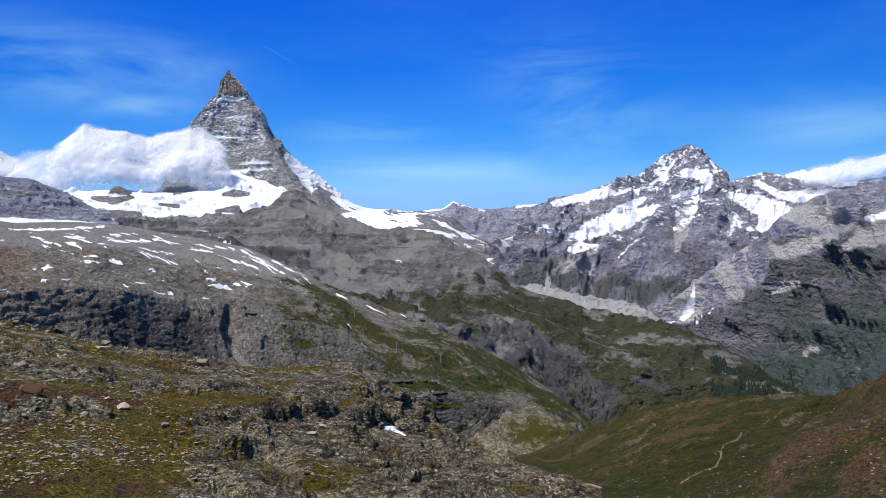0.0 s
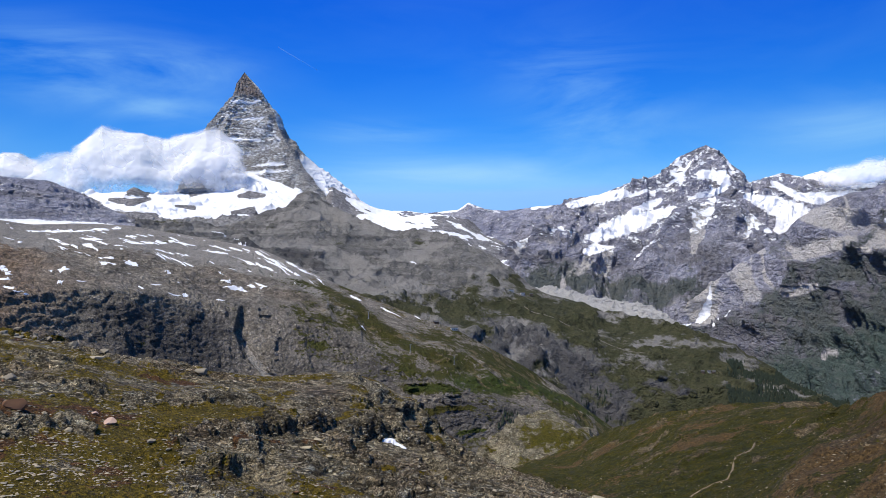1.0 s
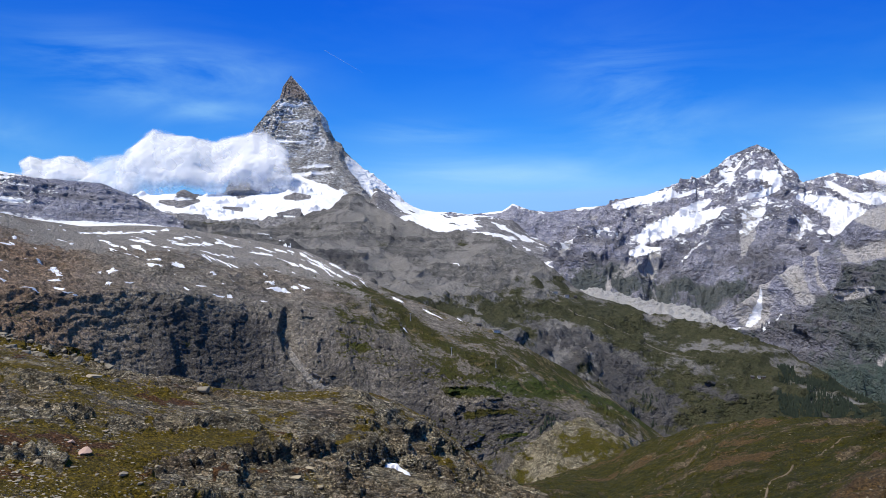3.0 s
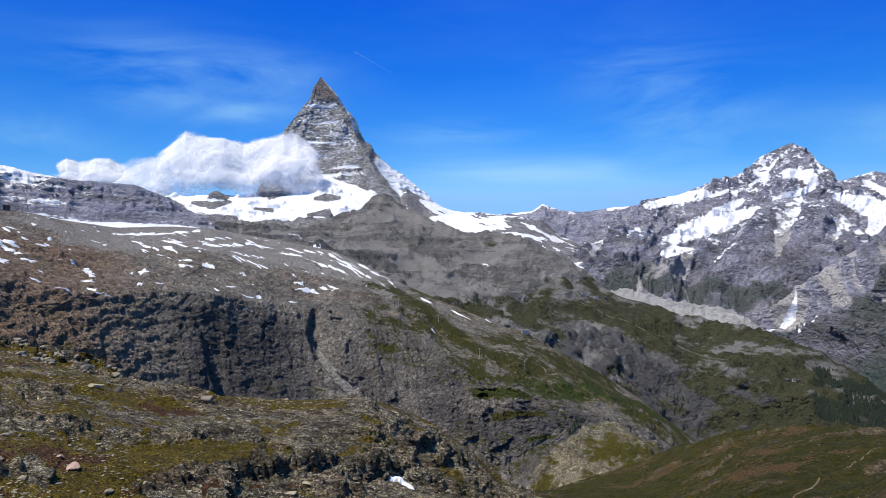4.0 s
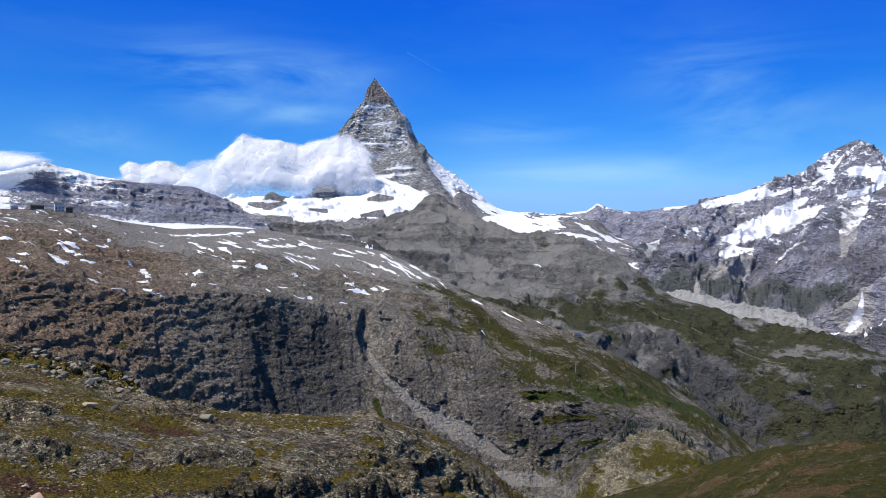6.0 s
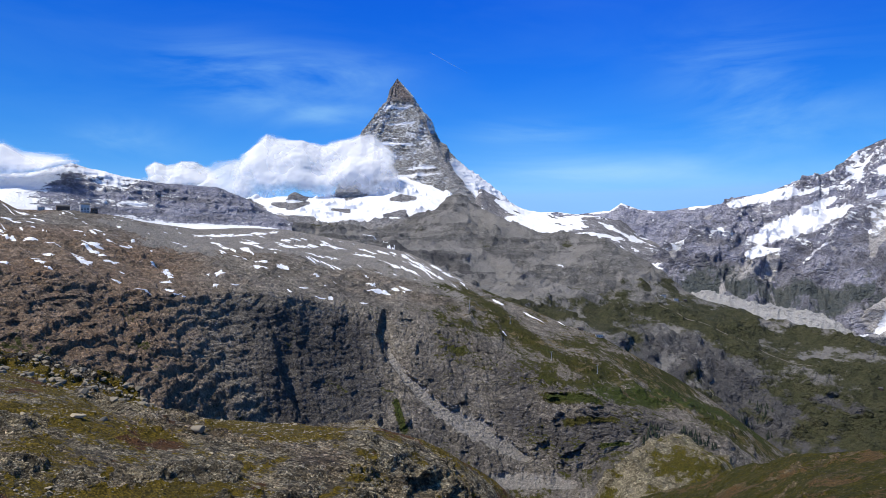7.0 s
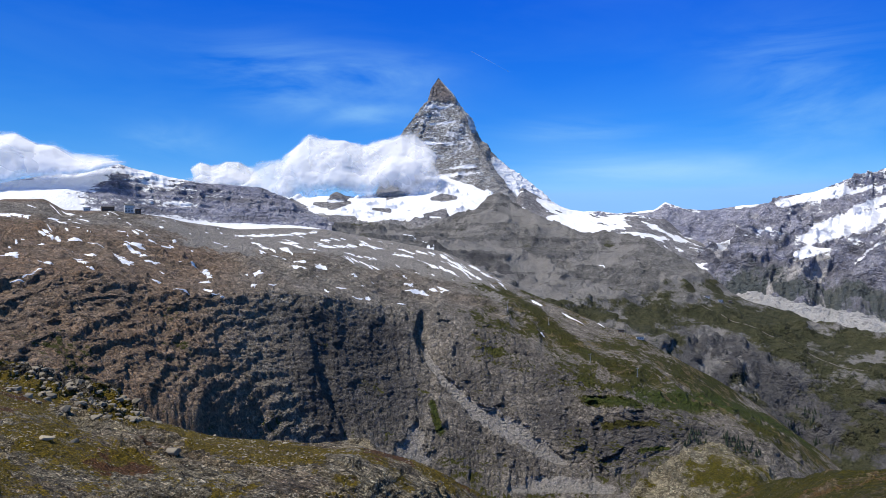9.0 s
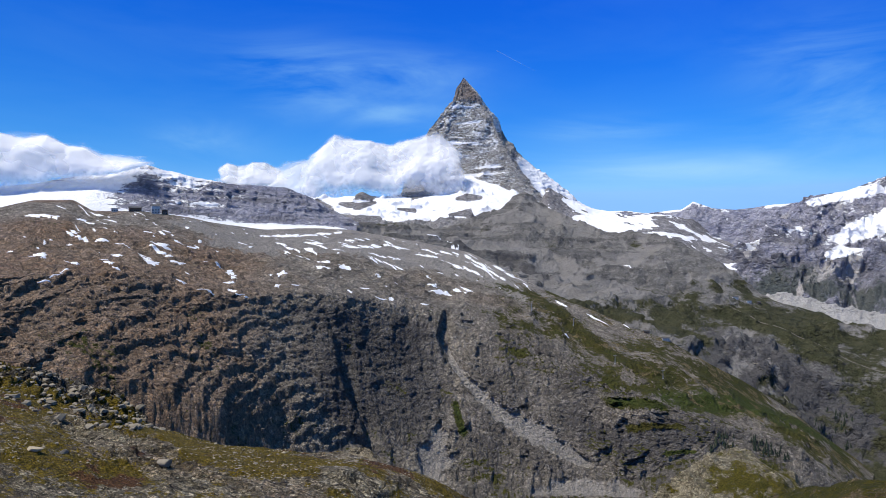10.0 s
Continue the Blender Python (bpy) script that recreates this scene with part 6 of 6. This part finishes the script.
PALE_STONE = plain("pale_schist", (0.34, 0.285, 0.185), 0.9, vary=0.45, size=0.5)
GREY_STONE = plain("grey_schist", (0.22, 0.19, 0.135), 0.9, vary=0.5, size=0.6)
RUST_STONE = plain("rusty_boulder", (0.19, 0.095, 0.045), 0.9, vary=0.5, size=0.8)
PINK_STONE = plain("pinkish_slab", (0.42, 0.29, 0.22), 0.9, vary=0.25, size=0.8)


def boulder(sheet, b, r, size, flat, material, seed, turn, label, tilt=0.0):
    p = on(sheet, b, r)
    ob = tagged(new("boulder", stone_mesh("boulder", seed, flat, material, 3)), label, "boulder", "boulders on the hillside")
    ob.matrix_world = pose(p[0], p[1], p[2] + size * flat * 0.22, tilt, 0, turn) @ Matrix.Diagonal((size, size, size, 1))


boulder(KNOLL, -27.0, 4.08, 2.9, 0.75, RUST_STONE, 3, 20, "large rust-brown boulder on the turf")
boulder(KNOLL, -21.65, 4.02, 2.3, 0.45, PINK_STONE, 5, -25, "pale pinkish slab lying on brown earth", 18)
boulder(KNOLL, -22.6, 3.95, 1.3, 0.5, PINK_STONE, 6, 10, "small pinkish block beside the slab")
boulder(KNOLL, -27.8, 3.75, 2.6, 0.55, GREY_STONE, 7, 0, "low grey boulder on the knoll")
boulder(KNOLL, -23.1, 3.12, 3.0, 0.45, PALE_STONE, 8, 15, "flat pale boulder on the grassy crest")
boulder(KNOLL, -21.9, 3.1, 1.9, 0.6, GREY_STONE, 9, 40, "grey boulder beside the flat one")
boulder(KNOLL, -16.5, 3.2, 3.2, 0.5, GREY_STONE, 10, 5, "grey boulder sunk in the crest")
boulder(KNOLL, -9.1, 4.28, 2.0, 0.3, PALE_STONE, 11, 30, "pale flat slab on stony ground")
boulder(KNOLL, -8.4, 4.22, 1.5, 0.35, PALE_STONE, 12, -10, "pale flat slab beside another")
boulder(MEADOW, 11.4, 3.9, 7.0, 0.5, PALE_STONE, 13, 0, "big pale boulder at the foot of the meadow")


def scatter():
    """Loose stones: the larger ones singly, the smallest as one carpet."""
    rnd = random.Random(11)
    kinds = [stone_mesh("stone", 40 + k, 0.45 + 0.1 * (k % 4), (PALE_STONE, PALE_STONE, GREY_STONE, GREY_STONE, PALE_STONE, RUST_STONE)[k % 6], 1) for k in range(12)]
    for k in range(300):
        b, r = rnd.uniform(-46, 9), rnd.uniform(2.35, 4.95)
        p, s = on(KNOLL, b, r), 0.35 + 1.1 * rnd.random() ** 3
        ob = tagged(new("stone", kinds[k % 12]), "loose rusty stone on the knoll" if k % 6 == 5 else "loose grey-brown stone on the knoll", "stone", "loose stones on the knoll")
        ob.matrix_world = pose(p[0], p[1], p[2] + s * 0.08, rnd.uniform(-15, 15), rnd.uniform(-15, 15), rnd.uniform(0, 360)) @ Matrix.Diagonal((s, s, s, 1))
    for name, sheet, count, lo, hi, r0, r1, mat, big in (("rubble", KNOLL, 10000, -46, 11, 2.1, 5.0, PALE_STONE, 0.55), ("rubble", KNOLL, 4000, -46, 11, 2.1, 5.0, GREY_STONE, 0.8), ("rubble", MEADOW, 2500, 10, 33, 2.0, 4.2, PALE_STONE, 0.6)):
        rs = np.random.RandomState(count)
        b, r = rs.uniform(lo, hi, count * 3), rs.uniform(r0, r1, count * 3)
        at = sheet.at(b, r)
        keep = fbm(at, 16, 3, 0.6, shift=count * 0.01) > 0.02
        at = at[keep][:count]
        base = np.array([(0.6, 0, 0.05), (0.15, 0.42, 0.05), (-0.6, 0.1, 0.02), (-0.1, -0.4, 0.08), (0.1, 0.05, 0.17), (0, 0, -0.2)])
        tri = np.array([(0, 1, 4), (1, 2, 4), (2, 3, 4), (3, 0, 4), (1, 0, 5), (2, 1, 5), (3, 2, 5), (0, 3, 5)])
        m = len(at)
        size = 0.15 + big * rs.rand(m) ** 5
        turn = rs.uniform(0, 2 * math.pi, m)
        shape = base[None] * (1 + 0.4 * rs.uniform(-1, 1, (m, 6, 1))) * size[:, None, None]
        x = shape[:, :, 0] * np.cos(turn)[:, None] - shape[:, :, 1] * np.sin(turn)[:, None]
        y = shape[:, :, 0] * np.sin(turn)[:, None] + shape[:, :, 1] * np.cos(turn)[:, None]
        co = np.stack([x, y, shape[:, :, 2]], -1) + at[:, None, :]
        me = bpy.data.meshes.new(name)
        me.from_pydata([tuple(v) for v in co.reshape(-1, 3)], [], [tuple(int(v) for v in f) for f in (tri[None] + 6 * np.arange(m)[:, None, None]).reshape(-1, 3)])
        me.materials.append(mat)
        tagged(new(name, me), "scattered small schist flakes and stones on the turf", "rubble", kind="stuff")


def boulder_field():
    """A slope of dark tumbled blocks below the left shoulder of the knoll."""
    rs = np.random.RandomState(21)
    count = 2200
    b, r = rs.uniform(-44, -22.5, count), rs.normal(2.2, 0.22, count)
    at = KNOLL.at(b, np.clip(r, 1.8, 2.9))
    shapes = []
    for k in range(6):
        me = stone_mesh("block", 90 + k, 0.7, GREY_STONE, 1)
        shapes.append((np.array([v.co[:] for v in me.vertices]), [tuple(p.vertices) for p in me.polygons]))
        bpy.data.meshes.remove(me)
    co, faces = [], []
    for k, p in enumerate(at):
        c, f = shapes[k % 6]
        size, a = 0.5 + 2.6 * rs.rand() ** 3, rs.uniform(0, 2 * math.pi)
        x, y = c[:, 0] * math.cos(a) - c[:, 1] * math.sin(a), c[:, 0] * math.sin(a) + c[:, 1] * math.cos(a)
        o = len(co)
        co += [(p[0] + u * size, p[1] + v * size, p[2] + w * size + 0.12 * size) for u, v, w in zip(x, y, c[:, 2])]
        faces += [tuple(o + i for i in q) for q in f]
    me = bpy.data.meshes.new("boulder_field")
    me.from_pydata(co, [], faces)
    me.materials.append(GREY_STONE)
    tagged(new("boulder_field", me), "tumbled grey blocks on the shoulder of the knoll", "boulder field", kind="stuff")


scatter()
boulder_field()


# ---- conifers on the lower slopes ----
def forest():
    rs = np.random.RandomState(5)
    needles = plain("conifer_needles", (0.020, 0.032, 0.016), 0.9, vary=0.4, size=3.0)
    spots = []
    for sheet, count, lo, hi, r0, r1 in ((HILL, 6000, 19.5, 27.0, 1.0, 2.9), (HILL, 120, 9.0, 12.5, 2.6, 3.0), (GORGE, 90, 3.0, 8.5, 2.3, 2.9)):
        b, r = rs.uniform(lo, hi, count), rs.uniform(r0, r1, count)
        p = sheet.at(b, r)
        spots.append(p[fbm(p, 120, 3, shift=3.3) > -0.08])
    at = np.concatenate(spots)
    co, faces = [], []
    for k, p in enumerate(at):
        h = 7 + 7 * rs.rand()
        w = h * (0.17 + 0.06 * rs.rand())
        for tier in range(3):
            z0, z1, wr = h * (0.10 + 0.27 * tier), h * (0.52 + 0.24 * tier), w * (1 - 0.27 * tier)
            o = len(co)
            for j in range(7):
                a = j / 7 * 2 * math.pi + tier + k
                rr = wr * (1 + 0.35 * rs.uniform(-1, 1))
                co.append((p[0] + rr * math.cos(a), p[1] + rr * math.sin(a), p[2] + z0 - 0.06 * h * rs.rand()))
            co.append((p[0], p[1], p[2] + z1))
            faces += [(o + j, o + (j + 1) % 7, o + 7) for j in range(7)]
    me = bpy.data.meshes.new("conifer_forest")
    me.from_pydata(co, [], faces)
    me.materials.append(needles)
    tagged(new("conifer_forest", me), "dark green conifer forest on the lower slopes", "forest", kind="stuff")


forest()


# ---- contrail ----
def contrail():
    bm = bmesh.new()
    bmesh.ops.create_cone(bm, cap_ends=True, segments=8, radius1=2.0, radius2=0.6, depth=1.0)
    a, e = (Vector((4700 * math.sin(radians(b)), 4700 * math.cos(radians(b)), z)) for b, z in ((-12.4, 1205), (-9.6, 1078)))
    me = bpy.data.meshes.new("contrail")
    bm.to_mesh(me)
    bm.free()
    me.attributes.new("soft", "FLOAT", "POINT").data.foreach_set("value", np.full(len(me.vertices), 0.55, np.float32))
    me.materials.append(cloud_material("contrail_ice", 0.20))
    ob = tagged(new("contrail", me), "thin white aircraft trail in the blue sky", "contrail")
    ob.matrix_world = Matrix.Translation((a + e) / 2) @ (e - a).to_track_quat("Z", "Y").to_matrix().to_4x4() @ Matrix.Diagonal((1, 1, (e - a).length, 1))


contrail()
